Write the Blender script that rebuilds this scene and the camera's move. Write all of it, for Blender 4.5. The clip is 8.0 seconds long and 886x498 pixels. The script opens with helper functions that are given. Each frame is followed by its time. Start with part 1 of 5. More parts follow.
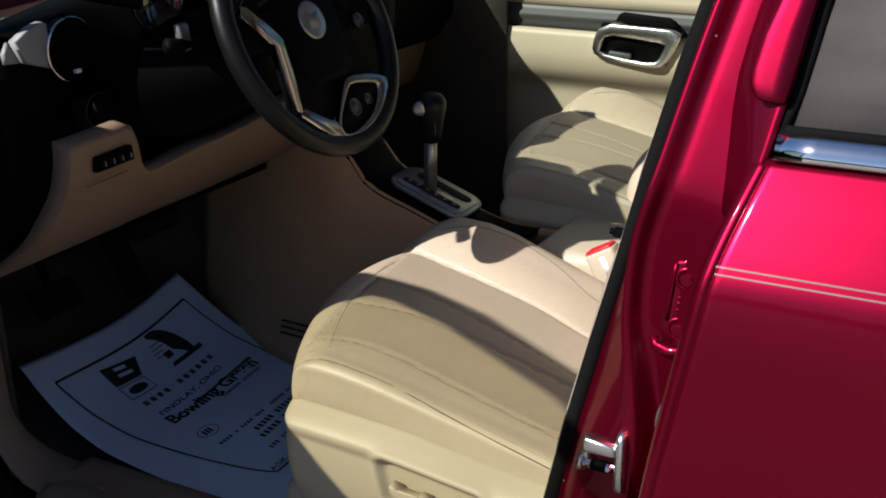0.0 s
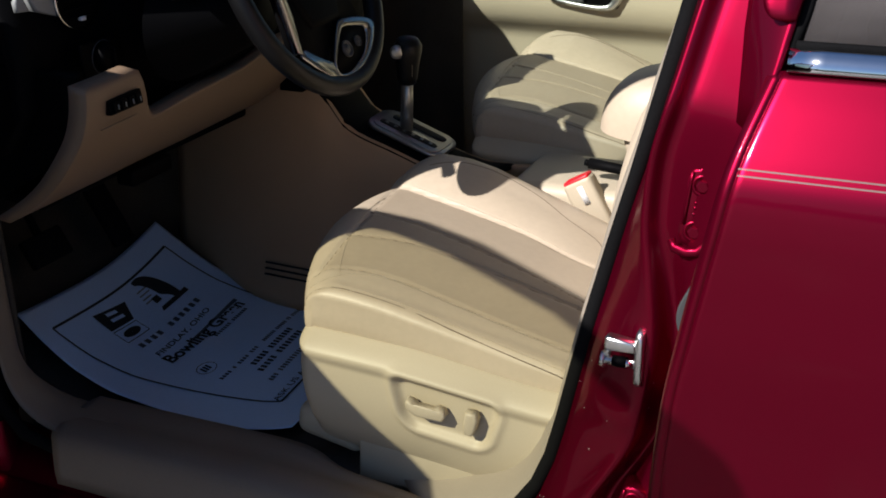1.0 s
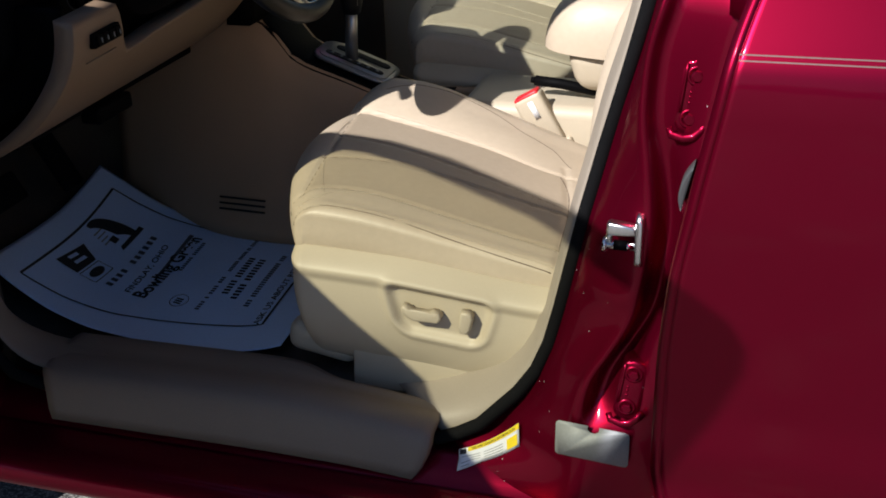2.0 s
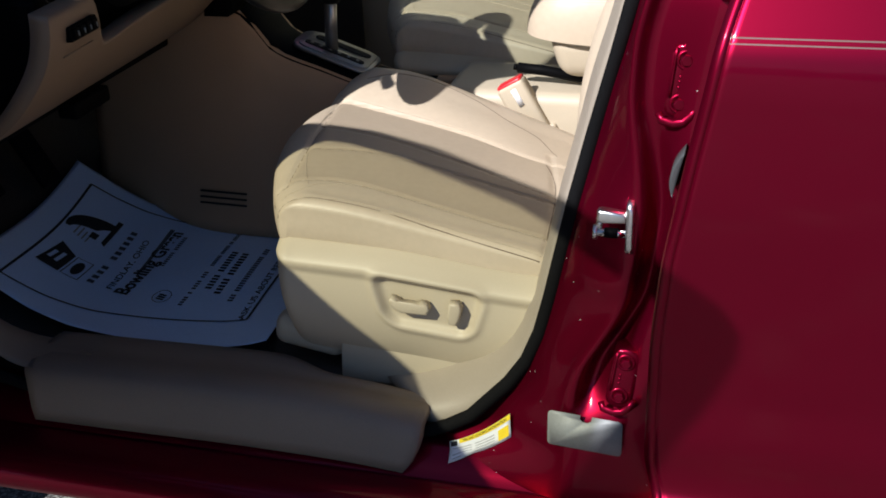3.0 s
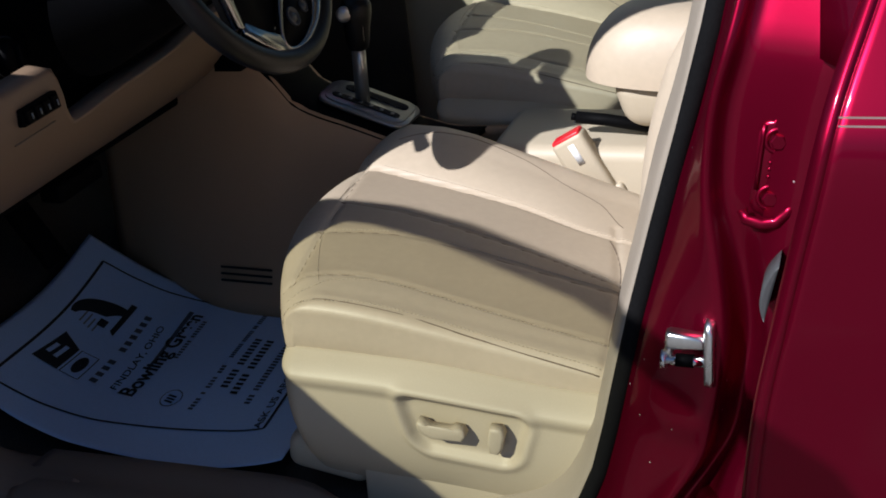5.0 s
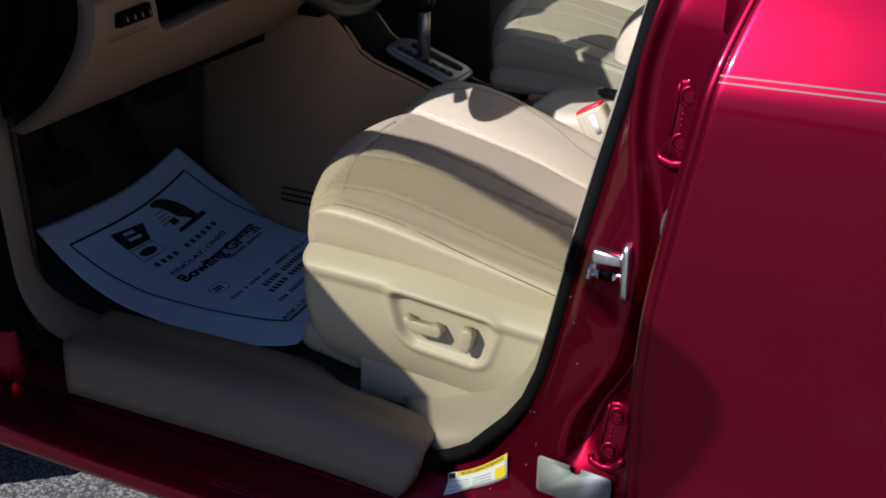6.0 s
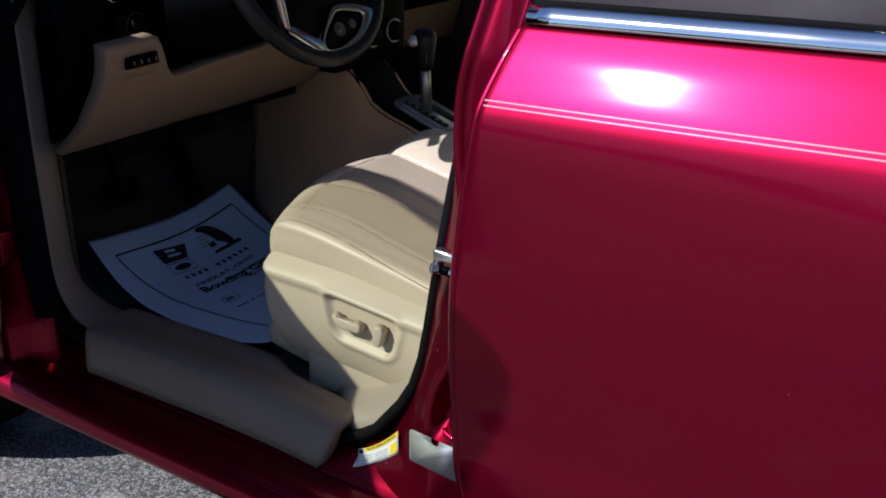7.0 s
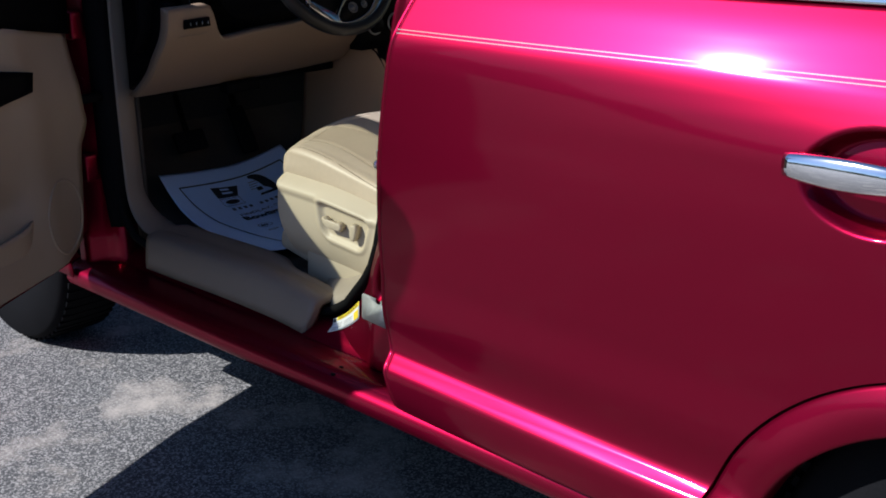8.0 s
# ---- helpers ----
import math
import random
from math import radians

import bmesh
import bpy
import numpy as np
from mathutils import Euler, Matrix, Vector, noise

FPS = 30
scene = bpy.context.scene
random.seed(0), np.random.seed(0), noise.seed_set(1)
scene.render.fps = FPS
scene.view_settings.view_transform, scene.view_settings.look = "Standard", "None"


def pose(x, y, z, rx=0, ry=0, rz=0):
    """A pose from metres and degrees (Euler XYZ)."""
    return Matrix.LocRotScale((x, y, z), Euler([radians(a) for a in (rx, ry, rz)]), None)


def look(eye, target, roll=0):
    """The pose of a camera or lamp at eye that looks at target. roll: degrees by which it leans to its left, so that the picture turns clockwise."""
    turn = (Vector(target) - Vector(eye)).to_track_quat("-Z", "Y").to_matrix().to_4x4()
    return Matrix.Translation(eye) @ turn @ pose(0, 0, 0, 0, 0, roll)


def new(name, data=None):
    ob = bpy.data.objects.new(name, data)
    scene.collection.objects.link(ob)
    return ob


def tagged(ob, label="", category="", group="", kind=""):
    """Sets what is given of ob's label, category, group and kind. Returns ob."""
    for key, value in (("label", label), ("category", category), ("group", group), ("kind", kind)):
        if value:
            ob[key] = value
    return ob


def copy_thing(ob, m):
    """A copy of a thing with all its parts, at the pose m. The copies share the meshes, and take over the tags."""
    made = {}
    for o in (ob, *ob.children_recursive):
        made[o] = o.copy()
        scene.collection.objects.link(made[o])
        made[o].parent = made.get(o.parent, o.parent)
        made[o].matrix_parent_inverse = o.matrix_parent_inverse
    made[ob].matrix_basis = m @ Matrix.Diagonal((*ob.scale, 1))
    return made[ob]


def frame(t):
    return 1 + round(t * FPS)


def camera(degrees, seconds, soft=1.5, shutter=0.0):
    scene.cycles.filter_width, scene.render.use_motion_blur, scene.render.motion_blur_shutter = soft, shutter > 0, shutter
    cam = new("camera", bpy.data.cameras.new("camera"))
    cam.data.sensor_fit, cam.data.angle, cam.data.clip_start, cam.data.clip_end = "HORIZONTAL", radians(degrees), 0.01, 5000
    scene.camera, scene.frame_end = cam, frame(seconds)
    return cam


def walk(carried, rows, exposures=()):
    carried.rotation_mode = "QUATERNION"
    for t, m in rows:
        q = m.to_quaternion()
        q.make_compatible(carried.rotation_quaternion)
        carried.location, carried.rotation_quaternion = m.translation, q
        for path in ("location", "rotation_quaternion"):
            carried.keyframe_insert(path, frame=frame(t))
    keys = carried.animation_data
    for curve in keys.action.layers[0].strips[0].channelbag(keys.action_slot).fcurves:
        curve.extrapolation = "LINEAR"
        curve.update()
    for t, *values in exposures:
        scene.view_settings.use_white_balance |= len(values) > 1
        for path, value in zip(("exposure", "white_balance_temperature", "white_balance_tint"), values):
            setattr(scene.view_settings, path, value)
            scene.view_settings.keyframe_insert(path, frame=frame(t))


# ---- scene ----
cam = camera(42.1, 8.0, soft=1.8)
PATH = [
    (0, (0.248, -0.908, 1.437), (-0.675, 0.719, 0.729), -0.9),
    (0.5, (0.277, -0.957, 1.427), (-0.675, 0.637, 0.682), -3.1),
    (1, (0.181, -1.066, 1.433), (-0.594, 0.607, 0.659), -1.2),
    (1.2, (0.142, -1.127, 1.435), (-0.540, 0.581, 0.646), -0.9),
    (1.5, (0.095, -1.212, 1.429), (-0.464, 0.530, 0.621), -1.6),
    (1.7, (0.074, -1.238, 1.425), (-0.478, 0.492, 0.588), -1.7),
    (2.8, (0.027, -1.216, 1.413), (-0.486, 0.510, 0.542), -2.6),
    (3, (0.033, -1.220, 1.414), (-0.473, 0.506, 0.538), -2.5),
    (3.5, (0.023, -1.217, 1.419), (-0.434, 0.532, 0.560), -0.5),
    (4, (0.007, -1.106, 1.415), (-0.535, 0.628, 0.578), -3.5),
    (4.2, (-0.002, -1.035, 1.410), (-0.605, 0.698, 0.614), -5.6),
    (5.3, (0.032, -0.859, 1.381), (-0.643, 0.811, 0.511), -6.1),
    (5.5, (0.071, -0.897, 1.393), (-0.611, 0.788, 0.558), -4.8),
    (6, (0.253, -1.066, 1.388), (-0.582, 0.544, 0.544), -0.8),
    (6.5, (0.476, -1.094, 1.412), (-0.483, 0.494, 0.666), -3.2),
    (7, (0.788, -1.104, 1.388), (-0.361, 0.376, 0.689), -1.7),
    (7.5, (1.078, -1.211, 1.355), (-0.213, 0.167, 0.695), -3.8),
    (8, (1.437, -1.366, 1.318), (0.107, -0.004, 0.702), -0.7),
]
walk(cam, [(t, look(eye, target, roll)) for t, eye, target, roll in PATH], ((0.0, 0.62, 6450, 10), (1.5, 0.62, 6350, 10), (3.5, 0.63, 6050, 10), (4.0, 0.55, 6000, 10), (5.5, 0.44, 5900, 10), (6.0, 0.52, 5800, 11), (7.0, 0.62, 5700, 11), (8.0, 0.84, 5700, 11)))

# ---- light ----
SUN_TO = Vector((-0.426, -0.656, 0.623)).normalized()
world = bpy.data.worlds.new("sky")
scene.world = world
world.use_nodes = True
sky = world.node_tree.nodes.new("ShaderNodeTexSky")
sky.sky_type, sky.sun_disc = "NISHITA", False
sky.ozone_density, sky.dust_density = 8.0, 0.8
sky.sun_elevation = math.asin(SUN_TO.z)
sky.sun_rotation = math.atan2(SUN_TO.x, SUN_TO.y)
sky_back = world.node_tree.nodes["Background"]
sky_back.inputs["Strength"].default_value = 0.056
world.node_tree.links.new(sky.outputs["Color"], sky_back.inputs["Color"])
sun_data = bpy.data.lights.new("sun", "SUN")
sun_data.energy, sun_data.angle, sun_data.color = 5.0, radians(0.55), (1.0, 0.945, 0.90)
sun = new("sun", sun_data)
sun.matrix_world = look(SUN_TO * 20, (0, 0, 0))


# ---- materials ----
def mat(name, color, rough=0.5, metal=0.0, vary=0.12, scale=8.0, fine=150.0, bump=0.15, coat=0.0, coat_rough=0.03, dist=0.001, spec=0.5):
    """Procedural surface: base colour varied at two scales, roughness wear and fine relief."""
    m = bpy.data.materials.new(name)
    m.use_nodes = True
    n, l = m.node_tree.nodes, m.node_tree.links
    b = n["Principled BSDF"]
    tc = n.new("ShaderNodeTexCoord")
    big, small = n.new("ShaderNodeTexNoise"), n.new("ShaderNodeTexNoise")
    big.inputs["Scale"].default_value, big.inputs["Detail"].default_value = scale, 5
    small.inputs["Scale"].default_value, small.inputs["Detail"].default_value = fine, 3
    l.new(tc.outputs["Object"], big.inputs["Vector"])
    l.new(tc.outputs["Object"], small.inputs["Vector"])
    both = n.new("ShaderNodeMath")
    both.operation = "ADD"
    l.new(big.outputs["Fac"], both.inputs[0])
    l.new(small.outputs["Fac"], both.inputs[1])
    ramp = n.new("ShaderNodeMapRange")
    ramp.inputs["From Min"].default_value, ramp.inputs["From Max"].default_value = 0.7, 1.3
    ramp.inputs["To Min"].default_value, ramp.inputs["To Max"].default_value = 1 - vary, 1 + vary
    l.new(both.outputs[0], ramp.inputs["Value"])
    mul = n.new("ShaderNodeVectorMath")
    mul.operation = "SCALE"
    mul.inputs[0].default_value = color
    l.new(ramp.outputs["Result"], mul.inputs["Scale"])
    l.new(mul.outputs["Vector"], b.inputs["Base Color"])
    rr = n.new("ShaderNodeMapRange")
    rr.inputs["To Min"].default_value, rr.inputs["To Max"].default_value = max(0.0, rough - 0.08), min(1.0, rough + 0.08)
    l.new(big.outputs["Fac"], rr.inputs["Value"])
    l.new(rr.outputs["Result"], b.inputs["Roughness"])
    b.inputs["Metallic"].default_value = metal
    b.inputs["Specular IOR Level"].default_value = spec
    b.inputs["Coat Weight"].default_value, b.inputs["Coat Roughness"].default_value = coat, coat_rough
    if bump:
        bp = n.new("ShaderNodeBump")
        bp.inputs["Strength"].default_value, bp.inputs["Distance"].default_value = bump, dist
        l.new(small.outputs["Fac"], bp.inputs["Height"])
        l.new(bp.outputs["Normal"], b.inputs["Normal"])
    return m


def leather(name, color, rough=0.45):
    """Grained leather: cells for the grain, soft creases, slight soiling."""
    m = mat(name, color, rough, vary=0.04, scale=6, fine=90, bump=0)
    n, l = m.node_tree.nodes, m.node_tree.links
    tc, b = n["Texture Coordinate"], n["Principled BSDF"]
    cells, crease = n.new("ShaderNodeTexVoronoi"), n.new("ShaderNodeTexNoise")
    cells.feature = "DISTANCE_TO_EDGE"
    cells.inputs["Scale"].default_value = 420
    crease.inputs["Scale"].default_value, crease.inputs["Detail"].default_value = 14, 6
    l.new(tc.outputs["Object"], cells.inputs["Vector"])
    l.new(tc.outputs["Object"], crease.inputs["Vector"])
    one, two = n.new("ShaderNodeBump"), n.new("ShaderNodeBump")
    one.inputs["Strength"].default_value, one.inputs["Distance"].default_value = 0.25, 0.0008
    two.inputs["Strength"].default_value, two.inputs["Distance"].default_value = 0.12, 0.008
    l.new(cells.outputs["Distance"], one.inputs["Height"])
    l.new(crease.outputs["Fac"], two.inputs["Height"])
    l.new(two.outputs["Normal"], one.inputs["Normal"])
    l.new(one.outputs["Normal"], b.inputs["Normal"])
    return m


FLAKE = (0.80, 0.010, 0.082, 1)


def paint_mat(name, color, clear=0.66, speck=0.032):
    """Metallic car paint under clear lacquer, with scattered dust specks."""
    m = mat(name, color, 0.6, vary=0.06, scale=3, fine=1100, bump=0.03, dist=0.0004, coat=0.23, coat_rough=0.075, spec=0.01)
    n, l = m.node_tree.nodes, m.node_tree.links
    tc, b = n["Texture Coordinate"], n["Principled BSDF"]
    base = b.inputs["Base Color"].links[0].from_socket
    cells, cloud, dot, gate, both, mix = n.new("ShaderNodeTexVoronoi"), n.new("ShaderNodeTexNoise"), n.new("ShaderNodeMath"), n.new("ShaderNodeMath"), n.new("ShaderNodeMath"), n.new("ShaderNodeMix")
    cells.inputs["Scale"].default_value, cloud.inputs["Scale"].default_value = 70, 9
    l.new(tc.outputs["Object"], cells.inputs["Vector"])
    l.new(tc.outputs["Object"], cloud.inputs["Vector"])
    dot.operation, gate.operation, both.operation = "LESS_THAN", "GREATER_THAN", "MULTIPLY"
    dot.inputs[1].default_value, gate.inputs[1].default_value = speck, clear
    l.new(cells.outputs["Distance"], dot.inputs[0])
    l.new(cloud.outputs["Fac"], gate.inputs[0])
    l.new(dot.outputs[0], both.inputs[0])
    l.new(gate.outputs[0], both.inputs[1])
    mix.data_type = "RGBA"
    l.new(both.outputs[0], mix.inputs["Factor"])
    l.new(base, mix.inputs["A"])
    mix.inputs["B"].default_value = (0.45, 0.38, 0.38, 1)
    l.new(mix.outputs["Result"], b.inputs["Base Color"])
    # bright flake layer under the same lacquer
    flake, blend, glint = n.new("ShaderNodeBsdfPrincipled"), n.new("ShaderNodeMixShader"), n.new("ShaderNodeTexVoronoi")
    flake.inputs["Base Color"].default_value = FLAKE
    flake.inputs["Metallic"].default_value, flake.inputs["Roughness"].default_value = 1.0, 0.375
    flake.inputs["Coat Weight"].default_value, flake.inputs["Coat Roughness"].default_value = 0.23, 0.075
    glint.inputs["Scale"].default_value = 900
    l.new(tc.outputs["Object"], glint.inputs["Vector"])
    tilt = n.new("ShaderNodeBump")
    tilt.inputs["Strength"].default_value, tilt.inputs["Distance"].default_value = 0.05, 0.0004
    l.new(glint.outputs["Distance"], tilt.inputs["Height"])
    l.new(tilt.outputs["Normal"], flake.inputs["Normal"])
    blend.inputs["Fac"].default_value = 0.21
    l.new(b.outputs["BSDF"], blend.inputs[1])
    l.new(flake.outputs["BSDF"], blend.inputs[2])
    l.new(blend.outputs["Shader"], n["Material Output"].inputs["Surface"])
    return m


def glass_mat(name, tint, floor=0.04, dust=0.0):
    """Tinted pane: coloured see-through, gloss rising towards grazing angles."""
    m = bpy.data.materials.new(name)
    m.use_nodes = True
    n, l = m.node_tree.nodes, m.node_tree.links
    n.remove(n["Principled BSDF"])
    t, g, f, mix = n.new("ShaderNodeBsdfTransparent"), n.new("ShaderNodeBsdfGlossy"), n.new("ShaderNodeLayerWeight"), n.new("ShaderNodeMixShader")
    t.inputs["Color"].default_value = (*tint, 1)
    g.inputs["Color"].default_value, g.inputs["Roughness"].default_value = (1, 1, 1, 1), 0.01
    f.inputs["Blend"].default_value = 0.5
    power, lift = n.new("ShaderNodeMath"), n.new("ShaderNodeMath")
    power.operation, lift.operation = "POWER", "MULTIPLY_ADD"
    power.inputs[1].default_value = 5.0
    lift.inputs[1].default_value, lift.inputs[2].default_value = 1 - floor, floor
    l.new(f.outputs["Facing"], power.inputs[0])
    l.new(power.outputs[0], lift.inputs[0])
    l.new(lift.outputs[0], mix.inputs["Fac"])
    l.new(t.outputs["BSDF"], mix.inputs[1])
    l.new(g.outputs["BSDF"], mix.inputs[2])
    film, top, spots = n.new("ShaderNodeBsdfDiffuse"), n.new("ShaderNodeMixShader"), n.new("ShaderNodeTexNoise")
    film.inputs["Color"].default_value = (0.34, 0.31, 0.31, 1)
    spots.inputs["Scale"].default_value, spots.inputs["Detail"].default_value = 5, 6
    amount = n.new("ShaderNodeMath")
    amount.operation = "MULTIPLY"
    amount.inputs[1].default_value = 2 * dust
    l.new(spots.outputs["Fac"], amount.inputs[0])
    l.new(amount.outputs[0], top.inputs["Fac"])
    l.new(mix.outputs["Shader"], top.inputs[1])
    l.new(film.outputs["BSDF"], top.inputs[2])
    l.new(top.outputs["Shader"], n["Material Output"].inputs["Surface"])
    return m


def asphalt_mat():
    m = mat("asphalt", (0.050, 0.049, 0.047), 0.85, vary=0.35, scale=2.5, fine=60, bump=0.5, dist=0.004)
    n, l = m.node_tree.nodes, m.node_tree.links
    tc, b = n["Texture Coordinate"], n["Principled BSDF"]
    base = b.inputs["Base Color"].links[0].from_socket
    stones, tone, patch = n.new("ShaderNodeTexVoronoi"), n.new("ShaderNodeMapRange"), n.new("ShaderNodeTexNoise")
    stones.inputs["Scale"].default_value = 230
    l.new(tc.outputs["Object"], stones.inputs["Vector"])
    sep = n.new("ShaderNodeSeparateColor")
    l.new(stones.outputs["Color"], sep.inputs["Color"])
    tone.inputs["From Min"].default_value, tone.inputs["From Max"].default_value = 0.45, 1.0
    l.new(sep.outputs["Red"], tone.inputs["Value"])
    mixa, mixb = n.new("ShaderNodeMix"), n.new("ShaderNodeMix")
    mixa.data_type = mixb.data_type = "RGBA"
    l.new(tone.outputs["Result"], mixa.inputs["Factor"])
    l.new(base, mixa.inputs["A"])
    mixa.inputs["B"].default_value = (0.30, 0.285, 0.26, 1)
    patch.inputs["Scale"].default_value, patch.inputs["Detail"].default_value = 2.2, 8
    patch.inputs["Roughness"].default_value = 0.65
    l.new(tc.outputs["Object"], patch.inputs["Vector"])
    pr = n.new("ShaderNodeMapRange")
    pr.inputs["From Min"].default_value, pr.inputs["From Max"].default_value = 0.53, 0.66
    l.new(patch.outputs["Fac"], pr.inputs["Value"])
    l.new(pr.outputs["Result"], mixb.inputs["Factor"])
    l.new(mixa.outputs["Result"], mixb.inputs["A"])
    mixb.inputs["B"].default_value = (0.33, 0.295, 0.25, 1)
    l.new(mixb.outputs["Result"], b.inputs["Base Color"])
    return m


RED = paint_mat("red_metallic_paint", (0.031, 0.0001, 0.0036))
JAMB = paint_mat("dusty_red_metallic_paint", (0.031, 0.0001, 0.0036), 0.53, 0.06)
CHROME = mat("chrome", (0.75, 0.76, 0.78), 0.08, 1.0, vary=0.03, bump=0.0)
STEEL = mat("zinc_steel", (0.72, 0.72, 0.70), 0.28, 1.0, vary=0.1, bump=0.05)
TRIM = mat("dark_satin_chrome", (0.34, 0.33, 0.32), 0.20, 1.0, vary=0.06, bump=0.03)
SILVER = mat("satin_silver_plastic", (0.36, 0.36, 0.36), 0.32, 0.8, vary=0.05, bump=0.05)
BLACK = mat("black_grained_plastic", (0.0022, 0.0022, 0.0026), 0.6, vary=0.2, fine=500, bump=0.25, spec=0.05)
RUBBER = mat("black_rubber", (0.006, 0.006, 0.0065), 0.85, vary=0.2, fine=300, bump=0.2, spec=0.05)
WHEEL_LEATHER = leather("black_leather", (0.004, 0.004, 0.0045), 0.40)
WHEEL_LEATHER.node_tree.nodes["Principled BSDF"].inputs["Specular IOR Level"].default_value = 0.28
SEAT = leather("beige_leather", (0.47, 0.388, 0.290), 0.46)
INSERT = leather("tan_insert_leather", (0.385, 0.312, 0.228), 0.5)
# dark tan that carries the shade of sewn folds and panel lines
SEAM_SHADE = mat("tan_seam_shade", (0.16, 0.12, 0.085), 0.8, vary=0.15, bump=0.2)
THREAD = mat("cream_thread", (0.50, 0.425, 0.32), 0.8, bump=0.3)
SILL_BEIGE = mat("beige_sill_plastic", (0.29, 0.248, 0.200), 0.5, vary=0.06, fine=500, bump=0.3, dist=0.0006)
# sill plastic made darker, the open door's shade put into its colour
SILL_SHADED = mat("beige_sill_plastic_shaded", (0.205, 0.162, 0.125), 0.55, vary=0.08, fine=500, bump=0.35, dist=0.0007)
# beige dash plastic darkened: shade on knee panel and glovebox put into colour
BEIGE_SHADED = mat("beige_plastic_shaded", (0.195, 0.132, 0.086), 0.6, vary=0.06, fine=600, bump=0.3, dist=0.0006)
BEIGE = mat("beige_moulded_plastic", (0.30, 0.225, 0.155), 0.55, vary=0.05, fine=600, bump=0.3, dist=0.0006)
CONSOLE = mat("tan_console_plastic", (0.46, 0.285, 0.160), 0.55, vary=0.06, fine=600, bump=0.3, dist=0.0006)
BEIGE_SEAT = mat("beige_seat_plastic", (0.45, 0.385, 0.285), 0.5, vary=0.04, fine=600, bump=0.2, dist=0.0005)
CAP_GREY = mat("dark_grey_plastic", (0.045, 0.047, 0.05), 0.5, vary=0.15, bump=0.1)
CARPET = mat("taupe_carpet", (0.046, 0.038, 0.030), 0.95, vary=0.35, scale=10, fine=350, bump=0.8, dist=0.003)
HEAD = mat("pale_headliner", (0.45, 0.40, 0.33), 0.95, vary=0.08, fine=400, bump=0.4)
# white paper with the blue of the skylight put into its base colour
PAPER = mat("white_paper_sky_tint", (0.56, 0.72, 0.95), 0.85, vary=0.04, scale=5, fine=200, bump=0.1)
GREY_INK = mat("thin_grey_print", (0.09, 0.10, 0.12), 0.8, vary=0.2, bump=0.0)
INK = mat("black_ink", (0.02, 0.02, 0.022), 0.8, vary=0.2, bump=0.0)
GOLD = mat("gold_pinstripe", (0.14, 0.095, 0.08), 0.4, vary=0.1, bump=0.0)
LABEL_GREY = mat("silver_label_foil", (0.24, 0.25, 0.25), 0.6, 0.1, vary=0.08, scale=12, fine=300, bump=0.05)
LABEL_WHITE = mat("white_label", (0.75, 0.76, 0.78), 0.4, vary=0.03, bump=0.0)
YELLOW = mat("yellow_print", (0.80, 0.60, 0.02), 0.45, vary=0.05, bump=0.0)
BUCKLE_RED = mat("red_plastic", (0.60, 0.01, 0.02), 0.35, vary=0.05, bump=0.0)
LENS = mat("dark_lens", (0.01, 0.01, 0.012), 0.08, vary=0.1, bump=0.0)
DARK = mat("dark_underbody", (0.012, 0.012, 0.012), 0.9, vary=0.3, bump=0.3)
ASPHALT = asphalt_mat()
FOLIAGE = mat("distant_leaves", (0.05, 0.075, 0.025), 0.9, vary=0.4, scale=1.5, fine=9, bump=0.5)
DOOR_GLASS = glass_mat("green_tint_glass", (0.79, 0.79, 0.68))
SHIELD_GLASS = glass_mat("windscreen_glass", (0.88, 0.92, 0.86))
DARK_GLASS = glass_mat("dark_privacy_glass", (0.42, 0.40, 0.39), 0.08, 0.22)


# ---- mesh helpers ----
def finish(name, bm, material, parent=None, label="", smooth=True):
    me = bpy.data.meshes.new(name)
    bmesh.ops.recalc_face_normals(bm, faces=bm.faces)
    for f in bm.faces:
        f.smooth = smooth
    bm.to_mesh(me)
    bm.free()
    me.materials.append(material)
    ob = new(name, me)
    if parent is not None:
        ob.parent = parent
    if label:
        tagged(ob, label)
    return ob


def thing(name, x, y, z, label, category, group="", kind=""):
    e = new(name)
    e.empty_display_size = 0.1
    e.location = (x, y, z)
    return tagged(e, label, category, group, kind)


def kid(name, bm, material, root, label="", smooth=True):
    """A part of a thing whose Empty stands off the origin: mesh in world coordinates."""
    ob = finish(name, bm, material, None, label, smooth)
    ob.parent = root
    top = root
    off = Vector((0, 0, 0))
    while top is not None:
        off += top.location
        top = top.parent
    ob.location = -off
    return ob


def smooth_line(pairs):
    """A smooth function through (t, value) pairs."""
    ts = [p[0] for p in pairs]
    vs = [p[1] for p in pairs]
    n = len(ts)
    sl = [(vs[i + 1] - vs[i]) / (ts[i + 1] - ts[i]) for i in range(n - 1)]
    m = [sl[0]] + [0.0 if sl[i - 1] * sl[i] <= 0 else 2 * sl[i - 1] * sl[i] / (sl[i - 1] + sl[i]) for i in range(1, n - 1)] + [sl[-1]]

    def at(t):
        if t <= ts[0]:
            return vs[0] + (t - ts[0]) * m[0]
        if t >= ts[-1]:
            return vs[-1] + (t - ts[-1]) * m[-1]
        i = max(j for j in range(n - 1) if ts[j] <= t)
        h = ts[i + 1] - ts[i]
        s = (t - ts[i]) / h
        return (2 * s**3 - 3 * s**2 + 1) * vs[i] + (s**3 - 2 * s**2 + s) * h * m[i] + (-2 * s**3 + 3 * s**2) * vs[i + 1] + (s**3 - s**2) * h * m[i + 1]

    return at


